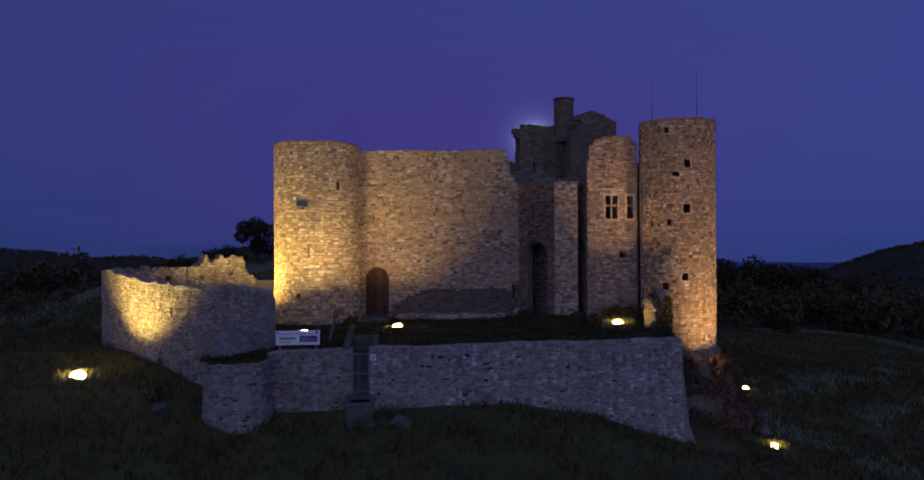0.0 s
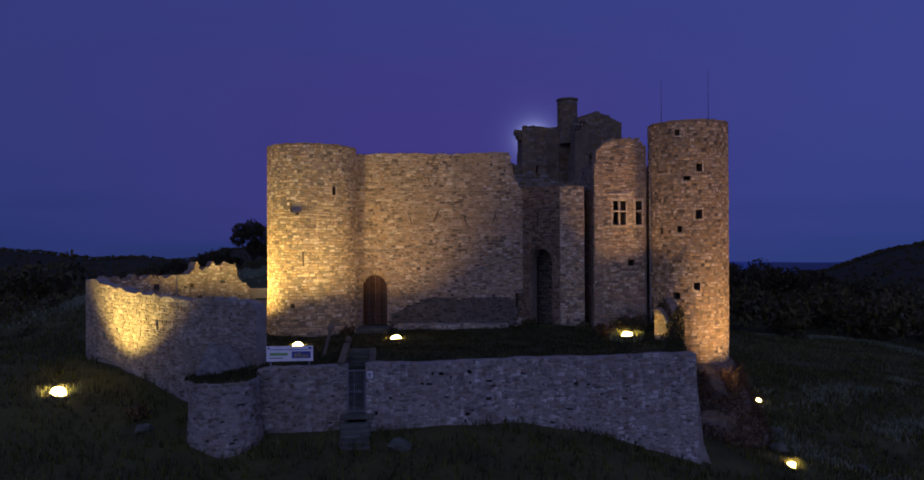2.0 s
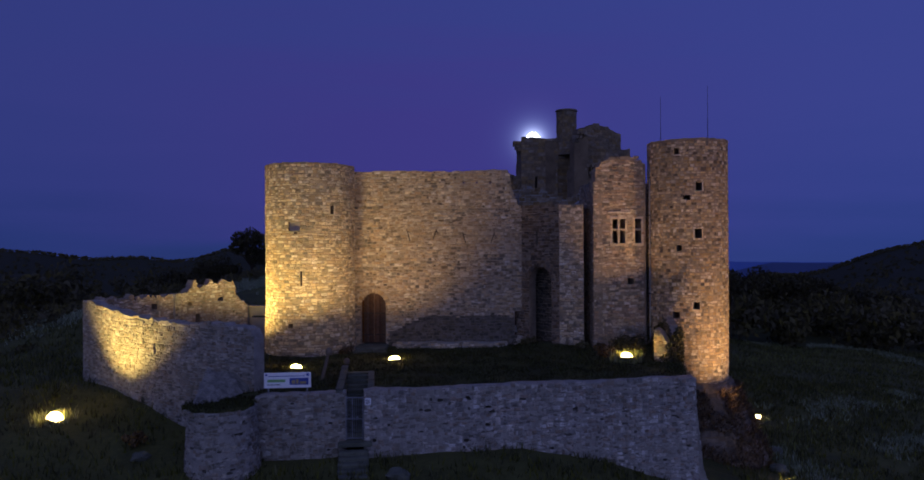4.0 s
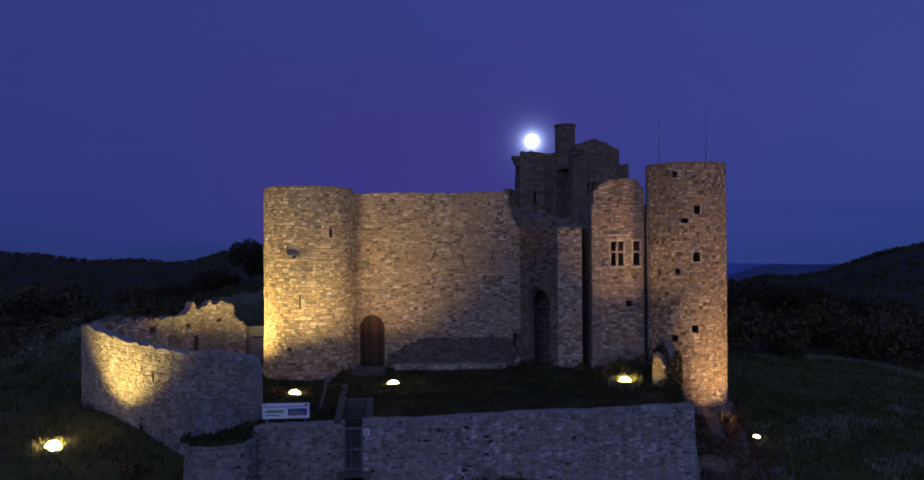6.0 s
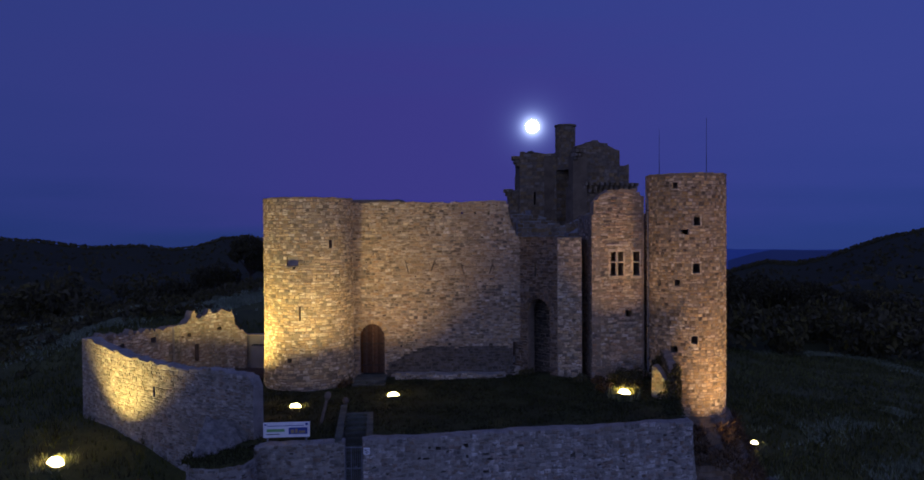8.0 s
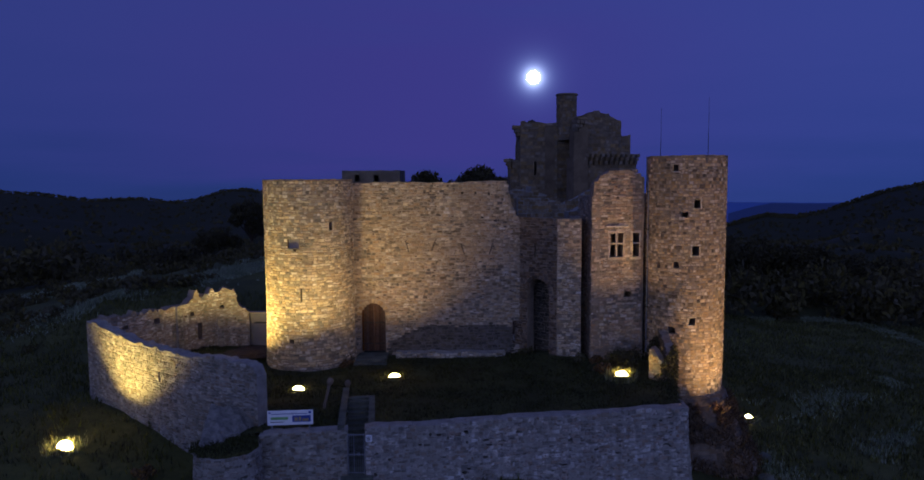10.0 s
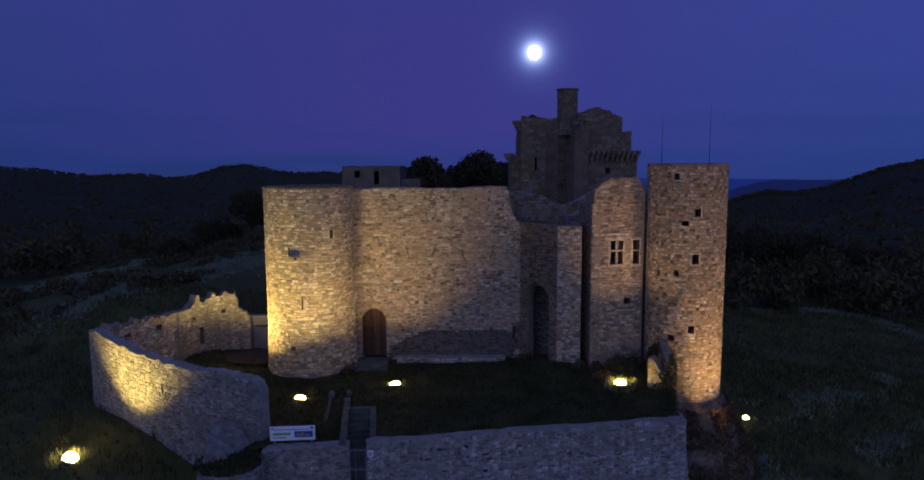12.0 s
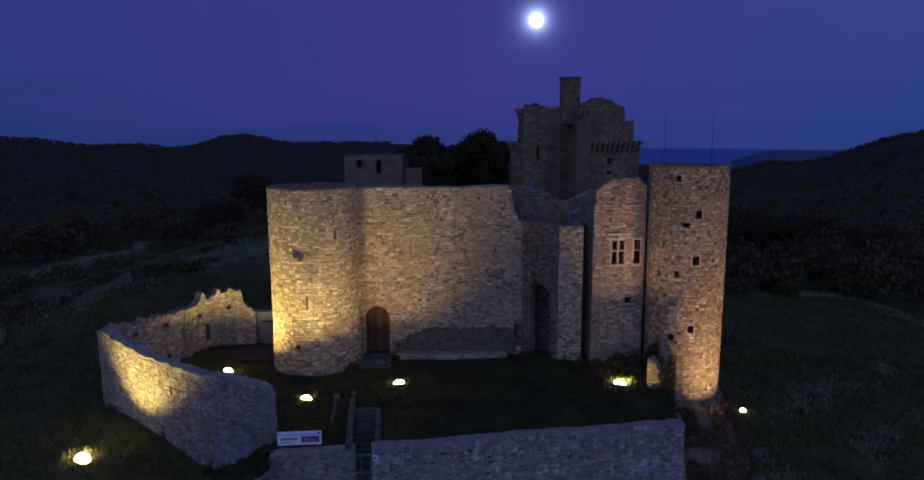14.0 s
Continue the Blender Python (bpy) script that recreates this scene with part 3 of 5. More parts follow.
def arch_holes(u0, u1, z0, spring, steps=10):
    c, r = (u0 + u1) / 2, (u1 - u0) / 2
    out = []
    for a, b in zip(np.linspace(u0, u1, steps + 1)[:-1], np.linspace(u0, u1, steps + 1)[1:]):
        m = (a + b) / 2 - c
        out.append((a, b, z0, spring + math.sqrt(max(r * r - m * m, 0))))
    return out


def voussoirs(path, uc, spring, r, width, parent, mat, count=11, proud=0.05):
    """Wedge stones round an arch's head."""
    for i in range(count):
        a0, a1 = math.pi * (i + 0.06) / count, math.pi * (i + 0.94) / count
        rows = []
        for off, inset in ((-0.1, 0), (proud - 0.02, 0), (proud, 0.02)):
            for a, rr in ((a0 + inset / r, r + inset), (a1 - inset / r, r + inset), (a1 - inset / r, r + width - inset), (a0 + inset / r, r + width - inset)):
                x, y = path.at(uc + rr * math.cos(a), off)
                rows.append((x, y, spring + rr * math.sin(a)))
        mesh_object("voussoir", rows, [f[::-1] for f in STONE_FACES], mat, parent)


def frame_stones(path, u0, u1, z0, z1, parent, mat, w=0.16, proud=0.04, lintel=True):
    """Dressed jambs, sill and lintel round a small opening."""
    def block(a, b, c, d, name):
        rows = []
        for off, inset in ((-0.25, 0), (proud - 0.015, 0), (proud, 0.015)):
            for cu, cz in ((a + inset, c + inset), (b - inset, c + inset), (b - inset, d - inset), (a + inset, d - inset)):
                x, y = path.at(cu, off)
                rows.append((x, y, cz))
        mesh_object(name, rows, STONE_FACES, mat, parent)
    block(u0 - w, u0, z0, z1, "jamb"), block(u1, u1 + w, z0, z1, "jamb")
    block(u0 - w, u1 + w, z0 - w, z0 - 0.004, "sill")
    if lintel:
        block(u0 - w, u1 + w, z1 + 0.004, z1 + w * 1.2, "lintel")


# great curtain wall
curtain = thing("curtain_wall", "high golden limestone castle wall with a ragged top edge", "castle wall", kind="structure")
cw = Path([(-8.3, 51.55), (4.6, 51.55)])
cx = lambda x: x + 8.3
CW_HOLES = arch_holes(cx(-7.27), cx(-5.5), -0.4, 2.92) + [(cx(3.74), cx(4.26), 0.7, 2.45)]
for hx, hz in ((0.15, 11.75), (1.09, 11.75), (2.05, 11.7), (1.6, 6.1), (-4.3, 2.2)):
    CW_HOLES.append((cx(hx - 0.07), cx(hx + 0.07), hz - 0.09, hz + 0.09))
CW_HOLES += pits(1, cw.length, 0.6, 12.0, 60, (0.08, 0.24), (0.07, 0.13), CW_HOLES)
cw_top = rough_top(lambda u: float(np.interp(u - 8.3, [-8.3, -4, -2.2, 0, 2.2, 3.35, 3.6, 3.9, 4.4, 4.7, 5], [12.45, 12.6, 12.5, 12.5, 12.65, 12.6, 11.2, 10.2, 9.9, 9.6, 9.5])), 0.09, 3.0)
masonry_body("core", cw, -1.0, cw_top, 1.5, CW_HOLES, POINTING, curtain)
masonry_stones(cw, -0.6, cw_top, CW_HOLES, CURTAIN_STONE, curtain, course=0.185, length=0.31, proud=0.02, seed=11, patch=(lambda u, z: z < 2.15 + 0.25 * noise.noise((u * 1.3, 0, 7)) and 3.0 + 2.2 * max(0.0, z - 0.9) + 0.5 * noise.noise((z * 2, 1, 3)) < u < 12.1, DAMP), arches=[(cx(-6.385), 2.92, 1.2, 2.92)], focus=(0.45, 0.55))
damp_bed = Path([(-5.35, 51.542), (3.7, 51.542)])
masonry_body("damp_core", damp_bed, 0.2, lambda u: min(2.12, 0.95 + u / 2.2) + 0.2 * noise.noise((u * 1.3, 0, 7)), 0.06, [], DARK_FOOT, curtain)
voussoirs(cw, cx(-6.385), 2.92, 0.885, 0.3, curtain, STONE_OCHRE, count=15, proud=0.035)


def tie_iron(x, z, lean):
    bm = bmesh.new()
    box(bm, (-0.03, -0.03, -0.42), (0.03, 0.03, 0.42), bevel=0.008)
    box(bm, (-0.10, -0.035, 0.20), (0.10, 0.0, 0.25), pose(0, 0, 0, 0, 30, 0), bevel=0.006)
    ob = part("tie_iron", bm, IRON, curtain, "rusty iron wall anchor")
    ob.matrix_world = pose(x, 51.47, z, 0, lean, 0)


for x, z, lean in ((-3.85, 7.95, -15), (-1.95, 8.0, 20), (0.15, 7.75, -18), (2.2, 7.75, 18)):
    tie_iron(x, z, lean)

pl = Path([(-4.7, 50.75), (3.15, 50.65)])
pl_top = rough_top(0.36, 0.1, 8.0)
plinth = thing("wall_plinth", "low pale stone footing along the castle wall", "stone footing", kind="structure")
masonry_body("core", pl, -0.6, lambda u: pl_top(u) - 0.05, 0.85, [], MORTAR_GREY, plinth)
masonry_stones(pl, -0.5, pl_top, [], STONE_PALE, plinth, course=0.19, length=0.32, seed=12, singles=60)

# round towers


def round_tower(name, label, c, r, z0, top, holes, seed, mat, course, length, singles=300, flare=lambda z: 0.0):
    """holes: (angle, z, width, height) of its openings."""
    ob = thing(name, label, "castle tower", group="round towers")
    p = Path(arc(c[0], c[1], r, -180, 180, 96))
    hs = []
    for a, z, w, h in holes:
        u = radians(a + 180) * r
        hs.append((u - w / 2, u + w / 2, z - h / 2, z + h / 2))
    hs += pits(seed, radians(300) * r, 0, top(0) - 0.5, 16, (0.08, 0.2), (0.07, 0.13), hs)
    masonry_body("core", p, z0, top, 0.9, hs, MORTAR, ob, batter=flare, du=0.35)
    masonry_stones(p, z0 + 0.05, top, hs, mat, ob, course=course, length=length, seed=seed, batter=flare, proud=0.026, rough=0.5, joint=0.024, u0=radians(60) * r, u1=radians(300) * r, singles=singles, focus=(0.5, 0.5))
    bm = bmesh.new()
    bmesh.ops.create_cone(bm, cap_ends=True, segments=48, radius1=r - 0.5, radius2=r - 0.5, depth=0.4, matrix=Matrix.Translation((c[0], c[1], top(0) - 1.6)))
    part("roof_deck", bm, MORTAR, ob, "flat earth-covered deck inside the parapet")
    # thin slabs that cap the parapet, each a stone of its own
    n = 44
    for k in range(n):
        a0, a1 = -180 + 360 * k / n + 0.35, -180 + 360 * (k + 1) / n - 0.35
        z = top(radians(180 + (a0 + a1) / 2) * r) + 0.01 * ((k * 7) % 5 - 2)
        V = [(c[0] + q * math.sin(radians(a)), c[1] - q * math.cos(radians(a)), zz) for zz in (z - 0.02, z + 0.1) for a in (a0, a1) for q in (r - 0.88, r + 0.035)]
        mesh_object("coping_slab", V, [(0, 1, 3, 2), (4, 6, 7, 5), (0, 4, 5, 1), (2, 3, 7, 6), (1, 5, 7, 3), (0, 2, 6, 4)], COPING, ob)
    return ob, p, hs


lt_top = rough_top(12.68, 0.03, 1.7)
LT_HOLES = [(40, 9.65, 0.26, 0.55), (0.8, 5.1, 0.10, 1.0), (-8, 8.55, 0.78, 0.56), (-72, 8.65, 0.3, 0.35), (-13, 1.95, 0.3, 0.28), (-6, 8.1, 0.16, 0.16), (-20, 6.1, 0.3, 0.08)]
left_tower, ltp, lth = round_tower("round_tower", "stout round limestone tower washed by yellow floodlight", (-10.67, 50.6), 3.05, -1.0, lt_top, LT_HOLES, 21, STONE_PALE, 0.19, 0.32, flare=lambda z: max(0.0, (3 - z)) * 0.03)


def blocked_niche(path, hole, parent):
    """A former window walled up a hand's breadth behind the face."""
    a, b, c, d = hole
    rows = []
    for off, inset in ((-0.5, 0), (-0.17, 0), (-0.15, 0.02)):
        for cu, cz in ((a - 0.02 + inset, c - 0.02 + inset), (b + 0.02 - inset, c - 0.02 + inset), (b + 0.02 - inset, d + 0.02 - inset), (a - 0.02 + inset, d + 0.02 - inset)):
            x, y = path.at(cu, off)
            rows.append((x, y, cz))
    mesh_object("niche_block", rows, STONE_FACES, PLASTER, parent)


blocked_niche(ltp, lth[2], left_tower)
blocked_niche(ltp, lth[3], left_tower)
frame_stones(ltp, lth[0][0], lth[0][1], lth[0][2], lth[0][3], left_tower, DRESSED, w=0.1, lintel=False)

rt_top = rough_top(14.1, 0.02, 5.1)
RT_HOLES = [(-2, 11.05, 0.42, 0.62), (-3, 7.92, 0.46, 0.62), (-6, 3.15, 0.40, 0.52), (-32, 13.38, 0.34, 0.42), (-18.7, 10.3, 0.42, 0.32), (-57, 6.85, 0.24, 0.4), (-29, 6.95, 0.34, 0.4), (-34, 2.5, 0.46, 0.5),
            (20, 12.2, 0.12, 0.12), (25, 2.2, 0.12, 0.14), (-40, 9.7, 0.14, 0.12)]
right_tower, rtp, rth = round_tower("round_tower", "tall slender round tower of warm coursed limestone", (15.65, 49.95), 2.65, -2.2, rt_top, RT_HOLES, 22, STONE_OCHRE, 0.195, 0.245)
for k in (0, 1, 2):
    frame_stones(rtp, *rth[k], right_tower, STONE_PALE, w=0.10, proud=0.03)
frame_stones(rtp, *rth[3], right_tower, STONE_PALE, w=0.08, proud=0.03)


def tower_base():
    """The battered rocky foot below the slender tower."""
    ob = thing("tower_base", "battered rubble footing overgrown with dry scrub", "stone footing", kind="structure")
    p = Path(arc(15.75, 50.0, 2.75, -180, 180, 60))
    flare = lambda z: max(0.0, (-1.9 - z)) * 0.44
    top = rough_top(-1.95, 0.1, 2.2)
    masonry_body("core", p, -8.5, top, 1.2, [], KEEP_MORTAR, ob, batter=flare)
    masonry_stones(p, -8.0, top, [], DARK_FOOT, ob, course=0.3, length=0.5, seed=23, batter=flare, rough=0.9, gaps=0.2, u0=p.length * 0.15, u1=p.length * 0.85, singles=100)


tower_base()

# dwelling front with the cross window
house = thing("dwelling_front", "limestone dwelling wall with a mullioned stone window", "castle building", kind="structure")
hp = Path([(9.02, 49.3), (12.6, 49.75)])
hu = lambda x: (x - 9.02) * hp.length / (12.6 - 9.02)
hs_top = rough_top(lambda u: 11.5, 0.05, 6.0)
H_HOLES = [(hu(10.36), hu(11.24), 7.3, 8.95), (hu(11.95), hu(12.4), 7.3, 8.95), (hu(11.4), hu(11.85), 4.4, 4.9)]
masonry_body("core", hp, -1.0, hs_top, 0.8, H_HOLES, MORTAR, house)
masonry_stones(hp, -0.4, hs_top, H_HOLES, STONE, house, course=0.19, length=0.32, seed=31, focus=(0.5, 0.6))
hp2 = Path([(9.15, 49.335), (10.9, 49.556), (12.55, 49.765)])
h2_top = rough_top(lambda u: float(np.interp(u, [0, 0.4, 1.0, 2.2, 3.0, 3.5], [12.2, 12.9, 13.25, 13.3, 13.2, 12.8])), 0.22, 7.0, 2.0)
masonry_body("upper_core", hp2, 11.45, h2_top, 0.8, [], MORTAR, house)
masonry_stones(hp2, 11.48, h2_top, [], STONE, house, course=0.19, length=0.32, seed=32, singles=60)
hl = Path([(8.75, 53.2), (9.02, 49.3)])
masonry_body("side_core", hl, -1.0, lambda u: 11.5, 0.6, [], MORTAR, house)
masonry_stones(hl, -0.4, lambda u: 11.5, [], STONE, house, seed=33, singles=0)
hr = Path([(12.72, 49.8), (12.95, 51.5)])
masonry_body("side_core", hr, -1.0, lambda u: 12.8, 0.15, [], MORTAR, house)
masonry_stones(hr, -0.4, lambda u: 12.8, [], STONE, house, seed=34, singles=0)


def mullions():
    """Stone cross of the window, its hood and its sill."""
    def bar(u0, u1, z0, z1, proud=0.03, back=0.22, name="mullion"):
        rows = []
        for off, inset in ((-back, 0), (proud - 0.02, 0), (proud, 0.02)):
            for cu, cz in ((u0 + inset, z0 + inset), (u1 - inset, z0 + inset), (u1 - inset, z1 - inset), (u0 + inset, z1 - inset)):
                x, y = hp.at(cu, off)
                rows.append((x, y, cz))
        mesh_object(name, rows, STONE_FACES, DRESSED, house)
    for a, b in ((10.36, 11.24), (11.95, 12.4)):
        u0, u1 = hu(a), hu(b)
        bar(u0 - 0.17, u0, 7.3, 8.95, name="jamb"), bar(u1, u1 + 0.15, 7.3, 8.95, name="jamb")
        bar(u0 - 0.17, u1 + 0.15, 7.12, 7.296, 0.06, name="sill"), bar(u0 - 0.17, u1 + 0.15, 8.954, 9.15, name="lintel")
        bar(u0, u1, 8.18, 8.30, name="transom")
        if b - a > 0.6:
            m = (u0 + u1) / 2
            bar(m - 0.06, m + 0.06, 7.3, 8.176), bar(m - 0.06, m + 0.06, 8.304, 8.95)
    bar(hu(10.05), hu(11.6), 9.36, 9.48, 0.08, name="hood_mould")


mullions()


# unseen slab, added to keep sky light out of the rooms behind the windows
bm = bmesh.new()
box(bm, (8.8, 50.15, 9.7), (12.85, 56.0, 9.95), bevel=0.02)
part("sky_blocker", bm, MORTAR, house)


def downpipe():
    ob = thing("downpipe", "grey metal downpipe beside the slender tower", "pipe", at=(12.95, 49.6, 0.6))
    run = [Vector(p) for p in ((0, 0.5, 12.4), (0, 0.0, 11.8), (0, -0.05, 6.0), (0, 0.0, 0.0))]
    for a, b in zip(run[:-1], run[1:]):
        bm, d = bmesh.new(), b - a
        bmesh.ops.create_cone(bm, cap_ends=True, segments=10, radius1=0.05, radius2=0.05, depth=d.length + 0.04, matrix=Matrix.Translation((a + b) / 2) @ d.to_track_quat("Z", "Y").to_matrix().to_4x4())
        part("pipe", bm, ZINC, ob)
    for z in (11.2, 8.6, 5.9, 3.2, 0.9):
        bm = bmesh.new()
        box(bm, (-0.075, -0.1, z - 0.03), (0.075, 0.12, z + 0.03), bevel=0.01)
        part("bracket", bm, IRON, ob)


downpipe()

# gate block: its end face and the oblique side with a deep arched recess
gate_block = thing("gate_block", "projecting stone block with a tall shaded arch", "castle building", kind="structure")
gp = Path([(6.66, 49.4), (8.36, 49.5)])
g_top = rough_top(10.0, 0.05, 4.4)
masonry_body("core", gp, -1.0, g_top, 0.8, [], MORTAR, gate_block)
masonry_stones(gp, -0.4, g_top, [], STONE_PALE, gate_block, course=0.19, length=0.32, seed=41, singles=150)
gs = Path([(3.8, 52.0), (6.66, 49.4)])
arch_u = 2.27
G_HOLES = arch_holes(arch_u - 0.95, arch_u + 0.95, -0.2, 4.7) + [(gs.length * 0.5, gs.length * 0.5 + 0.12, 7.2, 8.2)]
masonry_body("side_core", gs, -1.0, g_top, 0.8, G_HOLES, MORTAR, gate_block)
# this stone's colour holds both the stains and the side's shade
masonry_stones(gs, -0.4, g_top, G_HOLES, STAINED_SHADED, gate_block, seed=42, singles=120, arches=[(arch_u, 4.7, 1.22, 4.7)])
voussoirs(gs, arch_u, 4.7, 0.95, 0.27, gate_block, STAINED_SHADED, count=15)
# back of the recess, in a darker stone than the side
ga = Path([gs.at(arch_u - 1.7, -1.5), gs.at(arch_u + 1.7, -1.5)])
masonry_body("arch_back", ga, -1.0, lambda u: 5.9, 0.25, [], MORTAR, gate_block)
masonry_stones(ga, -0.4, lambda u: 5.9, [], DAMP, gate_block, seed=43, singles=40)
gr = Path([(8.36, 49.5), (8.6, 53.0)])
masonry_body("side_core", gr, -1.0, lambda u: 10.0, 0.6, [], MORTAR, gate_block)

# walls that close the ruined court behind the front
back = thing("ruined_court", "dark ruined stone walls behind the castle front", "castle building", kind="structure")
for pts, tp, sd in (([(4.6, 57.5), (10.5, 57.5)], lambda u: 11.3 + 0.5 * math.sin(u * 1.3), 51), ([(2.6, 62), (5.5, 60)], lambda u: 11.0 + 0.3 * u, 52), ([(8.3, 55), (13.2, 56)], lambda u: 10.3 + 0.25 * u, 53),
                    ([(-8.2, 62), (5, 62)], lambda u: 8.0, 54), ([(13.2, 56), (13.4, 51)], lambda u: 11.5, 55)):
    q = Path(pts)
    tt = rough_top(tp, 0.3, sd)
    masonry_body("core", q, -1, tt, 0.9, [], MORTAR_GREY, back)
    masonry_stones(q, 5.0, tt, [], KEEP_STONE, back, course=0.3, length=0.5, seed=sd, singles=0)

# ---- keep ----
keep = thing("keep", "dark massive ruined stone keep with machicolation corbels", "castle keep")
for nm, pts, z1, sd, am in (("left_front", [(6.75, 79.6), (10.8, 78.9)], 18.95, 61, 0.3), ("left_return", [(10.8, 78.9), (11.4, 86)], 18.6, 60, 0.2), ("recess", [(10.7, 79.0), (12.9, 79.4)], 18.4, 59, 0.2), ("left_side", [(7.1, 90), (6.75, 79.6)], 18.6, 62, 0.3), ("prow_side", [(12.9, 86), (11.53, 72.4)], 15.0, 58, 0.1), ("pilaster", [(11.56, 72.36), (12.5, 72.74)], 18.0, 63, 0.1), ("pilaster_side", [(11.75, 76.0), (11.56, 72.36)], 18.0, 57, 0.1),
                            ("right_front", [(11.53, 72.4), (18.58, 75.2)], 14.8, 64, 0.05), ("right_side", [(18.58, 75.2), (20.0, 88)], 14.8, 65, 0.1), ("back", [(20.0, 88), (7.1, 90)], 17.0, 66, 0.3)):
    q = Path(pts)
    tt = rough_top(z1, am, sd)
    kh = [(3.7, 4.35, 12.85, 13.6), (3.65, 4.25, 11.7, 12.3)] if nm == "right_front" else [(1.55, 1.8, 13.2, 14.6)] if nm == "left_front" else []
    masonry_body(nm, q, 2.0, tt, 0.9 if nm == "pilaster" else 1.4, kh, KEEP_MORTAR, keep)
    masonry_stones(q, 6.0, tt, kh, KEEP_STONE, keep, course=0.36, length=0.6, seed=sd, singles=0, gaps=0.03)
for nm, pts, z0, tp, sd in (("upper_front", [(12.1, 73.5), (17.0, 75.4)], 14.6, lambda u: float(np.interp(u, [0, 0.5, 1.0, 1.3, 2.2, 3.4, 4.3, 5.2], [19.0, 19.15, 19.2, 19.5, 19.7, 19.4, 19.1, 18.8])), 67),
                            ("upper_side", [(12.2, 79.5), (12.1, 73.5)], 14.8, lambda u: 18.8, 68), ("upper_right", [(17.0, 75.4), (17.6, 82)], 14.6, lambda u: 18.6, 69), ("stub", [(17.0, 76.2), (18.35, 76.8)], 14.6, lambda u: 17.3, 70)):
    q = Path(pts)
    tt = rough_top(tp, 0.12, sd)
    masonry_body(nm, q, z0, tt, 0.9, [], KEEP_MORTAR, keep)
    masonry_stones(q, z0, tt, [], KEEP_STONE, keep, course=0.32, length=0.5, seed=sd, singles=0)


for pts, z1, sd in (([(5.75, 81.3), (7.0, 81.1)], 14.9, 75), ([(5.9, 88), (5.75, 81.3)], 14.9, 76)):
    q = Path(pts)
    tt = rough_top(z1, 0.15, sd)
    masonry_body("lower_flank", q, 2.0, tt, 0.9, [], KEEP_MORTAR, keep)
    masonry_stones(q, 6.0, tt, [], KEEP_STONE, keep, course=0.32, length=0.5, seed=sd, singles=0)


def corbel(x, y, z, turn, s=1.0):
    """A stepped machicolation bracket."""
    bm = bmesh.new()
    for k in range(3):
        box(bm, (-0.17, -0.25 - 0.2 * k, -1.0 + 0.36 * k), (0.17, 0.3, -0.66 + 0.36 * k), bevel=0.03)
    ob = part("corbel", bm, KEEP_STONE, keep)
    ob.matrix_world = pose(x, y, z, 0, 0, turn) @ Matrix.Scale(s, 4)


# slab added under the turret to keep sky light off the recess
bm = bmesh.new()
box(bm, (10.4, 78.9, 17.2), (12.9, 87, 17.6), bevel=0.05)
part("turret_floor", bm, KEEP_STONE, keep)
for i in range(11):
    t = (i + 0.3) / 10.6
    corbel(12.5 + 6.1 * t, 72.66 + 2.5 * t, 15.2, 21.7)
for i in range(3):
    corbel(11.65 + 0.4 * i, 72.38 + 0.16 * i, 18.5, 21.7)
for x, y, z, t in ((6.5, 79.7, 18.6, -60), (6.6, 80.6, 18.6, -90), (6.7, 82, 18.7, -90), (5.75, 81.5, 15.0, -90), (5.78, 82.7, 15.0, -90), (5.8, 81.3, 15.0, -30)):
    corbel(x, y, z, t, 1.1)


def keep_turret():
    ob = thing("stair_turret", "small round stone stair turret on the keep", "turret")
    p = Path(arc(11.83, 79.3, 1.1, -180, 180, 40))
    tt = rough_top(21.9, 0.03, 9.0)
    masonry_body("core", p, 17.0, tt, 0.35, [], KEEP_MORTAR, ob, du=0.25)
    masonry_stones(p, 17.0, tt, [], KEEP_STONE, ob, course=0.3, length=0.42, seed=71, singles=0)
    bm = bmesh.new()
    bmesh.ops.create_cone(bm, cap_ends=True, segments=40, radius1=1.22, radius2=1.22, depth=0.22, matrix=Matrix.Translation((11.83, 79.3, 21.95)))
    bmesh.ops.bevel(bm, geom=bm.edges[:], offset=0.04, segments=1, affect="EDGES")
    part("cornice", bm, KEEP_STONE, ob)


keep_turret()

# ---- retaining wall, bastion, enclosure ----
ret = thing("retaining_wall", "grey rubble retaining wall holding the castle terrace", "retaining wall", kind="structure")
foot_flare = lambda z: max(0.0, -1.0 - z) * 0.09 + max(0.0, -4.2 - z) ** 2 * 0.12
r_top = rough_top(0.1, 0.1, 13.0, 0.6)
rl = Path([(-10.2, 35.75), (-5.82, 36.15)])
RL_PITS = pits(4, rl.length, -3, -0.3, 22)
masonry_body("core", rl, -6, lambda u: r_top(u) - 0.16 * max(0.0, 1 - u / 3), 0.8, RL_PITS, MORTAR_GREY, ret)
rl_top = lambda u: r_top(u) - 0.16 * max(0.0, 1 - u / 3)
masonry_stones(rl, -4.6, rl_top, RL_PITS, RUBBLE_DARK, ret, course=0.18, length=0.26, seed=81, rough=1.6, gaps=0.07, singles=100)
rr = Path([(-4.92, 36.25), (1.0, 37.25), (8.0, 38.4), (12.5, 39.1)], smooth=True)
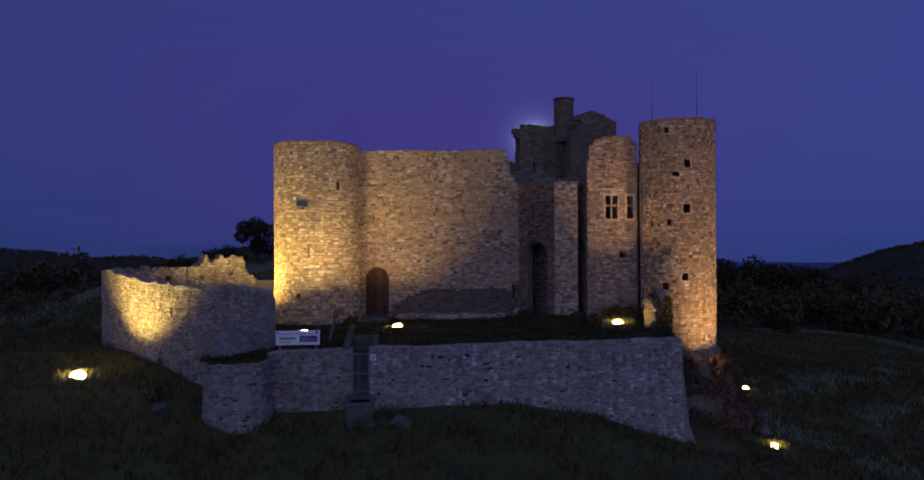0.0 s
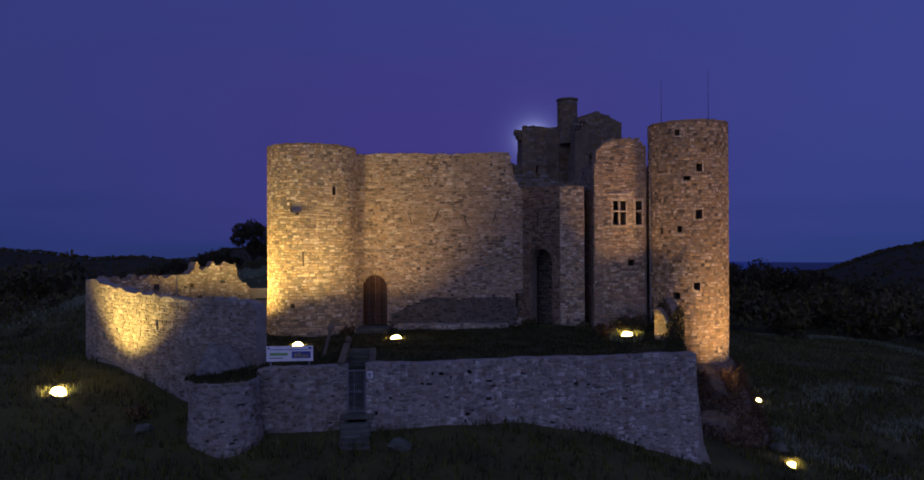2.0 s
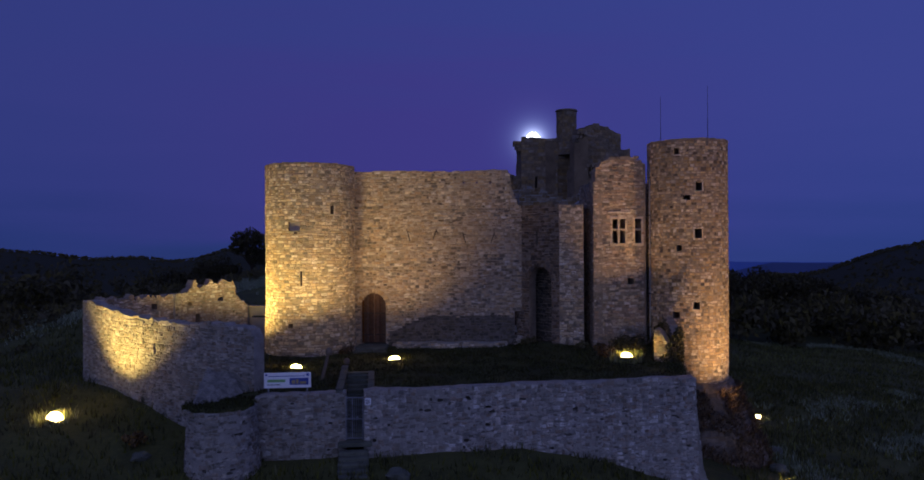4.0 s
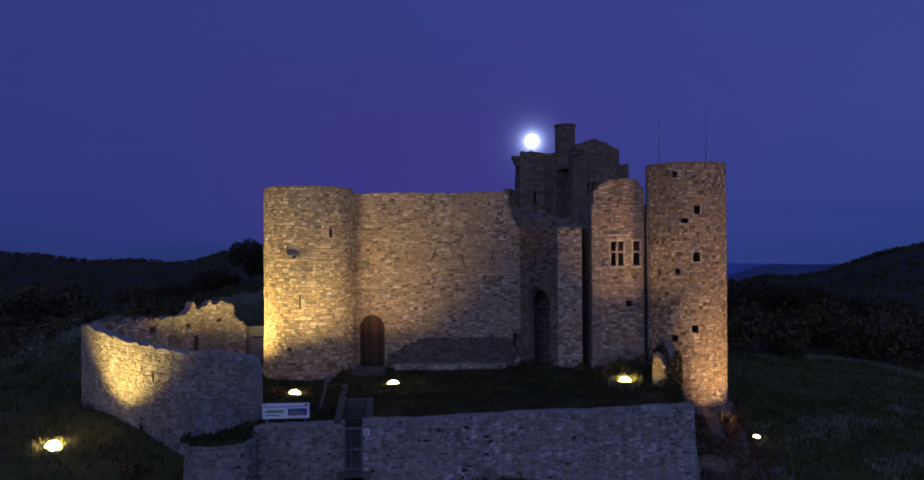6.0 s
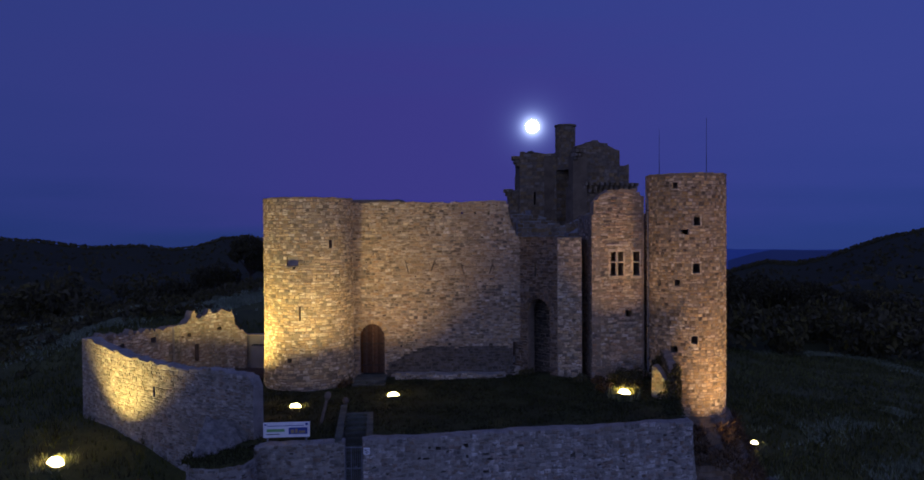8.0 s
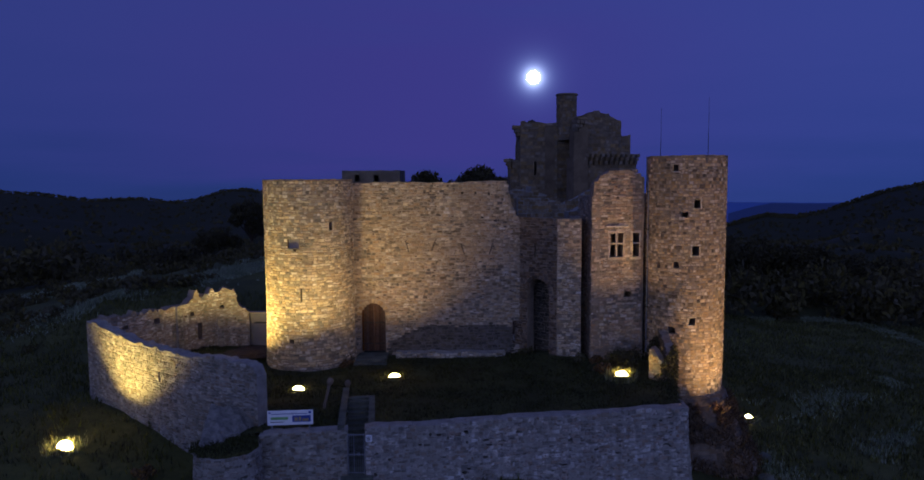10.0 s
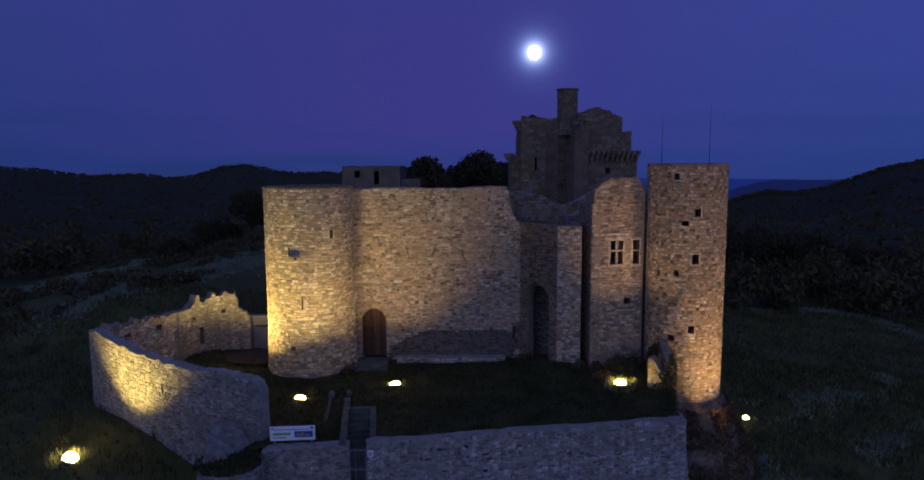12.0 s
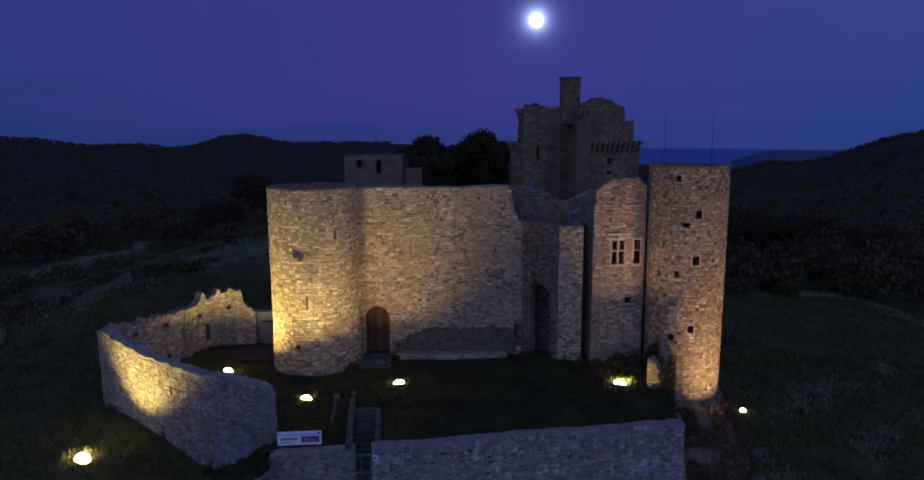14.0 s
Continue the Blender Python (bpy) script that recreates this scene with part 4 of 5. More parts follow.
RR_PITS = pits(5, rr.length, -4.8, -0.3, 100, (0.1, 0.34), (0.07, 0.15))
masonry_body("core", rr, -8, r_top, 0.8, RR_PITS, MORTAR_GREY, ret, batter=foot_flare)
masonry_stones(rr, -6.8, r_top, RR_PITS, RUBBLE, ret, course=0.18, length=0.26, seed=82, rough=1.6, gaps=0.07, batter=foot_flare, singles=300, focus=(0.4, 0.7))
rc = Path([(12.5, 39.1), (13.9, 47.6)])
masonry_body("core", rc, -8.5, lambda u: r_top(u) - 0.03 - 0.12 * u, 0.8, [], MORTAR_GREY, ret, batter=foot_flare)
masonry_stones(rc, -7.5, lambda u: r_top(u) - 0.12 * u, [], RUBBLE, ret, course=0.24, length=0.38, seed=83, rough=0.9, gaps=0.05, batter=foot_flare, singles=0)

bast = thing("corner_bastion", "small rounded rubble bastion below the enclosure", "bastion", kind="structure")
bp_ = Path(arc(-11.4, 34.75, 1.57, -180, 180, 48))
b_top = rough_top(-0.2, 0.12, 15.0)
b_fl = lambda z: max(0.0, -0.5 - z) * 0.05
B_PITS = pits(6, bp_.length, -3.2, -0.5, 60, (0.1, 0.28), (0.08, 0.15))
masonry_body("core", bp_, -6, b_top, 0.8, B_PITS, MORTAR_GREY, bast, batter=b_fl)
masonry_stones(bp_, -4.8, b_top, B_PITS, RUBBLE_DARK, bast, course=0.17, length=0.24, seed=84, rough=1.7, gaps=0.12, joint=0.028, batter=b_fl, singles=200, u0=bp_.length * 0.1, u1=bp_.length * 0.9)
bm = bmesh.new()
bmesh.ops.create_cone(bm, cap_ends=True, segments=32, radius1=1.55, radius2=1.45, depth=0.5, matrix=Matrix.Translation((-11.4, 34.75, -0.36)))
part("turf_top", bm, GRASS, bast, "grass growing on the bastion's top")

enc = thing("enclosure_wall", "curved rubble enclosure wall with an eroded top", "stone wall", kind="structure")
ep = Path([(-23.75, 45.2), (-20.75, 43.0), (-17.4, 40.75), (-14.0, 38.75), (-10.62, 37.15)], smooth=True)
e_top = rough_top(lambda u: float(np.interp(u / ep.length, [0, 0.06, 0.12, 0.2, 0.35, 0.48, 0.5, 0.6, 0.9, 0.95, 0.985, 1.0], [3.95, 3.9, 3.8, 3.65, 3.35, 3.2, 3.25, 3.15, 3.25, 3.2, 3.05, 2.6])), 0.16, 17.0, 1.5)
E_HOLES = [(7.88, 8.06, 1.3, 1.9), (1.2, 1.32, 2.5, 2.65)]
E_HOLES += pits(7, ep.length, -1, 2.5, 16, (0.08, 0.2), (0.07, 0.14), E_HOLES)
masonry_body("core", ep, -5, e_top, 0.75, E_HOLES, MORTAR_GREY, enc, du=0.25)
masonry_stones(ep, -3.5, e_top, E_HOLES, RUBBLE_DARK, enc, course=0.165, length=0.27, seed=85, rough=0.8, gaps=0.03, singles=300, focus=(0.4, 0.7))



def rubble_slope():
    """Tumbled rubble heaped from the bastion's top up against the enclosure wall."""
    V, F, n = [], [], 44
    for i in range(n + 1):
        for j in range(n + 1):
            u, v = i / n, j / n
            x, y = -12.75 + 2.1 * u - 0.4 * v, 34.1 + 2.3 * u * u + 0.4 * u + 3.3 * v * (1 - 0.45 * u)
            z = -0.35 + 1.5 * v ** 0.9 * (1 - 0.3 * u) + 0.2 * noise.noise((x * 1.6, y * 1.6, 3)) + 0.12 * noise.noise((x * 4.5, y * 4.5, 8))
            V.append((x, y, z - (0.5 if i in (0, n) or j == 0 else 0)))
    for i in range(n):
        for j in range(n):
            a = i * (n + 1) + j
            F.append((a, a + n + 1, a + n + 2, a + 1))
    tagged(mesh_object("rubble_slope", V, F, LOOSE), "tumbled rubble slope between bastion and enclosure wall", "rubble", kind="structure")


rubble_slope()

inner = thing("inner_ruin_wall", "ruined gabled stone wall lit warm inside the enclosure", "stone wall", kind="structure")
ip = Path([(-23.4, 45.6), (-21.9, 47.2), (-20.6, 49.3), (-19.5, 51.6), (-18.2, 53.1), (-16.1, 53.8)], smooth=True)
i_top = rough_top(lambda u: float(np.interp(u, [0, 0.8, 2.2, 2.3, 2.5, 2.6, 5.2, 6.7, 7.1, 7.35, 7.45, 7.65, 7.75, 7.85, 7.95, 8.1, 8.6, 8.7, 8.9, 9.0, 9.7, 10.35, 10.5, 10.6, 11.4], [3.95, 4.0, 3.85, 4.1, 4.1, 3.85, 3.9, 3.75, 4.1, 4.25, 4.75, 4.7, 4.3, 4.25, 3.9, 4.3, 4.45, 4.85, 4.8, 4.4, 4.6, 4.65, 3.95, 3.4, 2.9])), 0.28, 19.0, 4.0)
I_HOLES = [(1.6, 1.98, 3.0, 3.32), (3.87, 4.29, 3.0, 3.38), (6.98, 7.3, 2.97, 3.25), (9.32, 9.66, 3.18, 3.46), (7.58, 7.92, 1.1, 2.35), (4.0, 4.36, 0.8, 1.1), (2.8, 2.97, 2.1, 2.26)]
I_HOLES += pits(8, ip.length, 0.8, 3.8, 16, (0.08, 0.25), (0.08, 0.2), I_HOLES)
masonry_body("core", ip, -3, i_top, 0.75, I_HOLES, MORTAR, inner, du=0.09)
masonry_stones(ip, 0.2, i_top, I_HOLES, RUBBLE, inner, course=0.17, length=0.26, seed=86, rough=1.0, gaps=0.04, singles=250, focus=(0.7, 0.5))

for pu, pw, ph in ((5.62, 0.5, 3.85), (9.1, 0.45, 2.6)):
    masonry_body("pier", Path([ip.at(pu, 0.22), ip.at(pu + pw, 0.22)]), 0.0, lambda u: ph, 0.2, [], MORTAR_GREY, inner)
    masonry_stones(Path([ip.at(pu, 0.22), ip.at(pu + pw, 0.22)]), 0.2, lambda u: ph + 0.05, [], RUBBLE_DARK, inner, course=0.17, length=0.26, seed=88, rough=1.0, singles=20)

link_wall = thing("low_rendered_wall", "low pale rendered wall beside the round tower", "wall", kind="structure")
lp = Path([(-16.4, 54.2), (-12.6, 54.2)])
masonry_body("core", lp, -1, lambda u: 2.62, 0.4, [(0.5, 1.5, 1.8, 1.95)], PLASTER, link_wall)
bm = bmesh.new()
box(bm, (-16.4, 54.12, 2.62), (-12.6, 54.7, 2.7), bevel=0.02)
part("coping", bm, DRESSED, link_wall)

# ---- things on the terrace ----


def oak_door():
    ob = thing("oak_door", "closed brown plank double door under a round arch", "door", at=(-6.385, 51.85, 0.2))
    for side in (-1, 1):
        bm = bmesh.new()
        box(bm, (0.01 if side > 0 else -0.88, 0.0, 0.02), (0.88 if side > 0 else -0.01, 0.05, 3.58))
        leaf = part("leaf", bm, OAK, ob)
        for k in range(5):
            x0 = 0.02 + k * 0.172
            top = 2.72 + math.sqrt(max(0.0, 0.87 ** 2 - (x0 + 0.09) ** 2))
            bm = bmesh.new()
            box(bm, (x0, -0.03, 0.02), (x0 + 0.162, 0.0, top), bevel=0.008)
            pl_ = part("plank", bm, OAK, leaf)
            if side < 0:
                pl_.matrix_basis = Matrix.Diagonal((-1, 1, 1, 1))
        for z in (0.55, 2.1):
            bm = bmesh.new()
            box(bm, (0.06, -0.05, z), (0.8, -0.03, z + 0.07), bevel=0.006)
            st = part("strap_hinge", bm, IRON, leaf)
            if side < 0:
                st.matrix_basis = Matrix.Diagonal((-1, 1, 1, 1))
    bm = bmesh.new()
    bmesh.ops.create_uvsphere(bm, u_segments=10, v_segments=6, radius=0.05, matrix=Matrix.Translation((0.1, -0.07, 1.25)))
    part("handle", bm, IRON, ob)


oak_door()


def stone_landing():
    ob = thing("door_landing", "worn dark stone slab before the oak door", "stone step")
    for k, (lo, hi) in enumerate((((-7.45, 49.6, -0.25), (-5.3, 51.7, 0.16)), ((-7.5, 48.9, -0.3), (-5.2, 49.596, 0.02)))):
        bm = bmesh.new()
        box(bm, lo, hi, bevel=0.04)
        part("slab", bm, MOSSY, ob)


stone_landing()


def low_door():
    ob = thing("low_door", "small dark battered door with a pale lower panel", "door")
    bm = bmesh.new()
    box(bm, (3.74, 51.9, 0.7), (4.26, 51.97, 2.45), bevel=0.01)
    part("leaf", bm, OAK, ob)
    bm = bmesh.new()
    box(bm, (3.8, 51.875, 0.9), (4.14, 51.896, 1.35), bevel=0.004)
    part("panel", bm, PLASTER, ob, "pale scuffed panel")


low_door()


def stairway():
    """A flight cut square to the retaining wall: the lawn side is turned with it."""
    ob = thing("stairway", "dark stone steps climbing from the gate to the lawn", "stairs", kind="structure")
    for k in range(12):
        bm = bmesh.new()
        y0 = 36.5 + k * 0.42
        box(bm, (-5.98, y0, -2.6), (-4.76, y0 + 0.45, -2.12 + 0.177 * (k + 1) - 0.08), bevel=0.015)
        part("step", bm, MOSSY, ob)
    for x0, x1, y1, h in ((-6.32, -5.985, 43.2, 0.12), (-4.755, -4.45, 41.7, 0.03)):
        p = Path([(x0, y1), (x0, 36.3)]) if x0 < -5 else Path([(x1, 36.6), (x1, y1)])
        masonry_body("cheek_wall", p, -3, lambda u: h, x1 - x0, [], MOSSY, ob)
        n = int((y1 - 36.5) / 0.75)
        for k in range(n):
            bm = bmesh.new()
            L = (y1 - 36.55) / n
            box(bm, (x0 - 0.02, 36.55 + k * L, h), (x1 + 0.02, 36.55 + k * L + L - 0.015, h + 0.07), bevel=0.02)
            part("coping", bm, MOSSY, ob)
    bm = bmesh.new()
    box(bm, (-5.98, 41.5, -0.3), (-4.76, 41.9, 0.04), bevel=0.02)
    part("top_slab", bm, MOSSY, ob)
    bm = bmesh.new()
    box(bm, (-6.2, 35.7, -2.5), (-4.55, 36.6, -2.3), bevel=0.03)
    part("threshold", bm, MOSSY, ob)
    for k in range(5):
        bm = bmesh.new()
        y0 = 35.7 - 0.42 * (k + 1)
        box(bm, (-6.15, y0, -4.6), (-4.7, y0 + 0.45, -2.6 - 0.16 * k), bevel=0.05)
        part("lower_step", bm, MOSSY, ob)
    ob.matrix_world = STAIR_TURN


stairway()


def metal_gate():
    ob = thing("metal_gate", "narrow closed galvanised steel bar gate", "gate", at=(-5.37, 36.2, -2.28))
    def bar(name, a, b, r):
        bm = bmesh.new()
        d = Vector(b) - Vector(a)
        bmesh.ops.create_cone(bm, cap_ends=True, segments=8, radius1=r, radius2=r, depth=d.length, matrix=Matrix.Translation((Vector(a) + Vector(b)) / 2) @ d.to_track_quat("Z", "Y").to_matrix().to_4x4())
        part(name, bm, ZINC, ob)
    for x in (-0.42, 0.4):
        bar("upright", (x, 0, 0.02), (x, 0, 2.15), 0.035)
    bar("meeting_stile", (-0.12, -0.02, 0.1), (-0.12, -0.02, 2.1), 0.03)
    for z in (0.1, 1.05, 2.1):
        bar("rail", (-0.42, 0, z), (0.4, 0, z), 0.025)
    for k in range(7):
        x = -0.34 + 0.107 * k
        if abs(x + 0.12) > 0.04:
            bar("bar", (x, 0, 0.1), (x, 0, 2.1), 0.011)
    bm = bmesh.new()
    box(bm, (0.05, -0.05, 1.0), (0.17, 0.03, 1.16), bevel=0.01)
    part("lock_box", bm, ZINC, ob)


metal_gate()


def notice():
    ob = thing("notice_plate", "small white notice plate screwed to the wall", "sign", at=(-4.72, 36.14, -0.37))
    bm = bmesh.new()
    box(bm, (-0.15, -0.02, -0.16), (0.15, 0.1, 0.16), bevel=0.008)
    part("plate", bm, WHITE, ob)
    for k in range(4):
        bm = bmesh.new()
        box(bm, (-0.1, -0.026, 0.07 - 0.055 * k), (0.1 - 0.03 * (k % 2), -0.0205, 0.095 - 0.055 * k))
        part("bar", bm, BLACK, ob)


notice()


def banner():
    """It stands parallel to the wall."""
    ob = thing("information_board", "long white information board with blue picture on posts", "sign", at=(-8.75, 36.45, 0.0))
    bm = bmesh.new()
    box(bm, (-1.15, -0.025, 0.27), (1.15, 0.025, 1.03), bevel=0.012)
    part("panel", bm, WHITE, ob)
    for x in (-0.95, 0.95):
        bm = bmesh.new()
        box(bm, (x - 0.04, 0.027, -0.4), (x + 0.04, 0.1, 0.98), bevel=0.006)
        part("post", bm, ZINC, ob)
    bm = bmesh.new()
    box(bm, (0.1, -0.034, 0.42), (1.03, -0.0265, 0.76), bevel=0.002)
    pic = part("picture", bm, BLUE, ob, "blue printed picture field")
    for x0, x1, z0, z1 in ((0.2, 0.38, 0.47, 0.66), (0.42, 0.55, 0.47, 0.7), (0.6, 0.92, 0.47, 0.6)):
        bm = bmesh.new()
        box(bm, (x0, -0.039, z0), (x1, -0.0345, z1))
        part("figure", bm, OCHRE, pic)
    for x0, x1, z0, z1, m in ((-0.98, -0.1, 0.56, 0.70, GREEN), (-1.0, -0.35, 0.42, 0.455, BLACK), (-0.95, 0.85, 0.84, 0.87, BLUE), (-1.08, -0.98, 0.88, 0.97, BLUE), (0.92, 1.06, 0.86, 0.98, BLUE)):
        bm = bmesh.new()
        box(bm, (x0, -0.032, z0), (x1, -0.0265, z1))
        part("bar", bm, m, ob)
    ob.rotation_euler = (0, 0, radians(4.5))


banner()


def floodlight(foot, aim, size=1.0):
    """Ground floodlight: stake, yoke, ribbed housing and lit glass tipped back to the sky."""
    ob = thing("floodlight", "lit ground floodlight with warm glowing glass", "floodlight", group="castle floodlights")
    flat = Vector((aim[0] - foot[0], aim[1] - foot[1], 0)).normalized()
    m = look((0, 0, 0), tuple(flat * 0.28 + Vector((0, 0, 1)))).to_3x3().to_4x4()
    head = Matrix.Translation((0, 0, 0.17)) @ m
    bm = bmesh.new()
    box(bm, (-0.38 * size, -0.28 * size, -0.06), (0.38 * size, 0.28 * size, 0.12), head, bevel=0.03)
    for k in range(5):
        box(bm, (-0.2 + 0.1 * k - 0.012, -0.16, 0.12), (-0.2 + 0.1 * k + 0.012, 0.16, 0.16), head)
    part("housing", bm, BLACK, ob)
    bm = bmesh.new()
    dome = bmesh.ops.create_uvsphere(bm, u_segments=20, v_segments=10, radius=1.0)
    bmesh.ops.delete(bm, geom=[v for v in dome["verts"] if v.co.z > 0.05], context="VERTS")
    bmesh.ops.transform(bm, matrix=head @ Matrix.Translation((0, 0, -0.06)) @ Matrix.Diagonal((0.36 * size, 0.26 * size, (0.24 if size < 1.2 else 0.26) * size, 1)), verts=bm.verts[:])
    part("glass", bm, LENS, ob, "glowing warm glass")
    for s in (-1, 1):
        bm = bmesh.new()
        box(bm, (s * 0.39 - 0.012, -0.03, -0.1), (s * 0.39 + 0.012, 0.03, 0.2), pose(0, 0, 0, 0, 0, math.degrees(math.atan2(flat.y, flat.x)) - 90))
        part("bracket", bm, BLACK, ob)
    bm = bmesh.new()
    box(bm, (-0.42, -0.14, -0.4), (0.42, 0.14, 0.02), pose(0, 0, 0, 0, 0, math.degrees(math.atan2(flat.y, flat.x)) - 90), bevel=0.02)
    part("base", bm, MORTAR_GREY, ob, "concrete base block")
    ob.location = foot


# sizes above 1.0 enlarge the glass to stand in for the lamp's glare
for row in FLOODS:
    floodlight(row[0], row[1], 0.75 if row[0][0] > 20 else 1.6 if row[0][0] < -20 else 1.25 if row[0][0] > 9 else 1.0)


def marker_post(x, y, h, lean):
    ob = thing("marker_post", "weathered brown timber post standing in the grass", "post", at=(x, y, -0.1))
    bm = bmesh.new()
    bmesh.ops.create_cone(bm, cap_ends=True, segments=10, radius1=0.10, radius2=0.08, depth=h, matrix=Matrix.Translation((0, 0, h / 2)))
    part("shaft", bm, EARTH, ob)
    bm = bmesh.new()
    bmesh.ops.create_uvsphere(bm, u_segments=10, v_segments=6, radius=0.2, matrix=Matrix.Translation((0, 0, h + 0.1)) @ Matrix.Diagonal((1, 0.8, 1.2, 1)))
    part("head", bm, EARTH, ob)
    ob.rotation_euler = (0, radians(lean), 0)


marker_post(-7.75, 39.9, 1.55, 14)
marker_post(-6.95, 43.3, 0.35, 0)

# wall stub that runs forward from the slender tower
stub = thing("wall_stub", "broken wall end beside the tower, lit yellow on one face", "stone wall", kind="structure")
sp = Path([(11.95, 45.15), (12.82, 44.4)])
s_top = rough_top(lambda u: float(np.interp(u, [0, 0.12, 0.35, 0.7, 1.0, 1.15], [1.75, 2.0, 1.85, 1.45, 0.7, -0.1])), 0.06, 25.0, 2.0)
masonry_body("core", sp, -1, s_top, 0.6, [(0.78, 0.9, 0.75, 1.15)], MORTAR, stub, du=0.12, dv=0.2)
masonry_stones(sp, -0.3, s_top, [(0.78, 0.9, 0.75, 1.15)], STONE, stub, course=0.2, length=0.3, seed=91, singles=60)
sw = Path([(13.5, 48.6), (12.95, 44.75)])
sw_top = rough_top(lambda u: float(np.interp(u, [0, 1.2, 3.0, 3.9], [2.4, 2.3, 2.0, 1.2])), 0.15, 26.0, 2.0)
masonry_body("rear_core", sw, -1.5, sw_top, 0.55, [], MORTAR, stub)
masonry_stones(sw, -0.3, sw_top, [], DAMP, stub, course=0.2, length=0.3, seed=92, singles=60)


def mast(x, y, z, h, label):
    ob = thing("antenna_mast", label, "antenna", group="tower antennas", at=(x, y, z))
    for nm, z0, z1, r in (("pole", 0, h * 0.55, 0.028), ("whip", h * 0.55, h, 0.014)):
        bm = bmesh.new()
        bmesh.ops.create_cone(bm, cap_ends=True, segments=8, radius1=r, radius2=r * 0.7, depth=z1 - z0, matrix=Matrix.Translation((0, 0, (z0 + z1) / 2)))
        part(nm, bm, IRON, ob)
    bm = bmesh.new()
    box(bm, (-0.12, -0.12, 0), (0.12, 0.12, 0.06), bevel=0.01)
    part("foot_plate", bm, IRON, ob)


mast(13.95, 50.3, 12.75, 4.75, "thin dark antenna mast on the slender tower")
mast(17.25, 50.3, 12.75, 5.5, "tall thin antenna mast on the slender tower")

# ---- plants ----


def leaf_cloud(rng, centres, count, size, squash=0.8):
    """Small leaf sprays scattered through overlapping clumps: verts and faces."""
    V, F = [], []
    for _ in range(count):
        c, r = rng.choice(centres)
        d = Vector((rng.gauss(0, 1), rng.gauss(0, 1), rng.gauss(0, 1))).normalized() * r * (0.55 + 0.5 * rng.random())
        p = Vector(c) + Vector((d.x, d.y, d.z * squash))
        q = Euler((rng.uniform(0, 6.3), rng.uniform(0, 6.3), rng.uniform(0, 6.3))).to_matrix()
        s = size * rng.uniform(0.5, 1.4)
        k = len(V)
        for a, b in ((-s, 0), (0, -s * 0.45), (s, 0.1 * s), (0.1 * s, s * 0.5)):
            V.append(p + q @ Vector((a, b, 0.1 * abs(a))))
        F.append((k, k + 1, k + 2, k + 3))
    return V, F


def limb(bm, a, b, r0, r1):
    d = Vector(b) - Vector(a)
    bmesh.ops.create_cone(bm, cap_ends=True, segments=8, radius1=r0, radius2=r1, depth=d.length, matrix=Matrix.Translation((Vector(a) + Vector(b)) / 2) @ d.to_track_quat("Z", "Y").to_matrix().to_4x4())


def tree(x, y, z, h, spread, seed, label, umbrella=False, count=2600):
    rng = random.Random(seed)
    ob = thing("tree", label, "tree", at=(x, y, z))
    bm = bmesh.new()
    fork = h * (0.35 if umbrella else 0.3)
    limb(bm, (0, 0, -0.5), (0.1, 0, fork), h * 0.035, h * 0.022)
    centres = []
    for k in range(9):
        a = k * 2.4 + rng.uniform(-0.3, 0.3)
        r = spread * rng.uniform(0.3, 0.75)
        top = (r * math.cos(a), r * math.sin(a), h * (rng.uniform(0.22, 0.86) if umbrella else rng.uniform(0.4, 0.85)))
        limb(bm, (0.1, 0, fork * rng.uniform(0.8, 1.0)), top, h * 0.014, h * 0.006)
        centres.append((top, spread * rng.uniform(0.3, 0.5)))
    centres.append(((0, 0, h * 0.86), spread * 0.45))
    part("trunk", bm, BARK, ob)
    V, F = leaf_cloud(rng, centres, count * 2, spread * 0.06, 0.8 if umbrella else 0.9)
    mesh_object("crown", V, F, PINE, ob)
    return ob


tree(-34.0, 113, 1.0, 8.6, 3.6, 1, "dark round oak on the slope beyond the castle")
tree(-39.5, 116, -1.0, 6.0, 3.0, 2, "low dark oak at the wood's edge", count=1500)
tree(-43.5, 118, -1.5, 5.6, 3.0, 3, "low dark oak at the wood's edge", count=1500)
tree(-7.6, 155.3, ground_height(-7.6, 155.3), 14.4 - ground_height(-7.6, 155.3), 7.6, 4, "dark broad umbrella pine behind the castle", True, 4200)
tree(4.5, 160.5, ground_height(4.5, 160.5), 15.7 - ground_height(4.5, 160.5), 8.0, 5, "tall dark umbrella pine behind the castle", True, 4200)
tree(8.4, 157.9, ground_height(8.4, 157.9), 13.7 - ground_height(8.4, 157.9), 4.4, 6, "dark umbrella pine behind the castle", True, 4200)
tree(-1.5, 159.2, ground_height(-1.5, 159.2), 13.2 - ground_height(-1.5, 159.2), 4.7, 7, "dark umbrella pine behind the castle", True, 4200)
for k, (x, y, top, sp) in enumerate(((46, 118, 1.6, 4.5), (52, 122, 2.0, 5.0), (41, 125, 0.6, 4.0), (58, 121, 0.8, 4.6), (64, 126, -0.4, 4.8), (71, 124, -1.6, 4.6), (49, 131, 1.2, 5.0), (80, 130, -3.0, 5.0))):
    g = ground_height(x, y)
    tree(x, y, g, top - g, sp, 40 + k, "tall dark oak at the edge of the valley wood", count=2000)
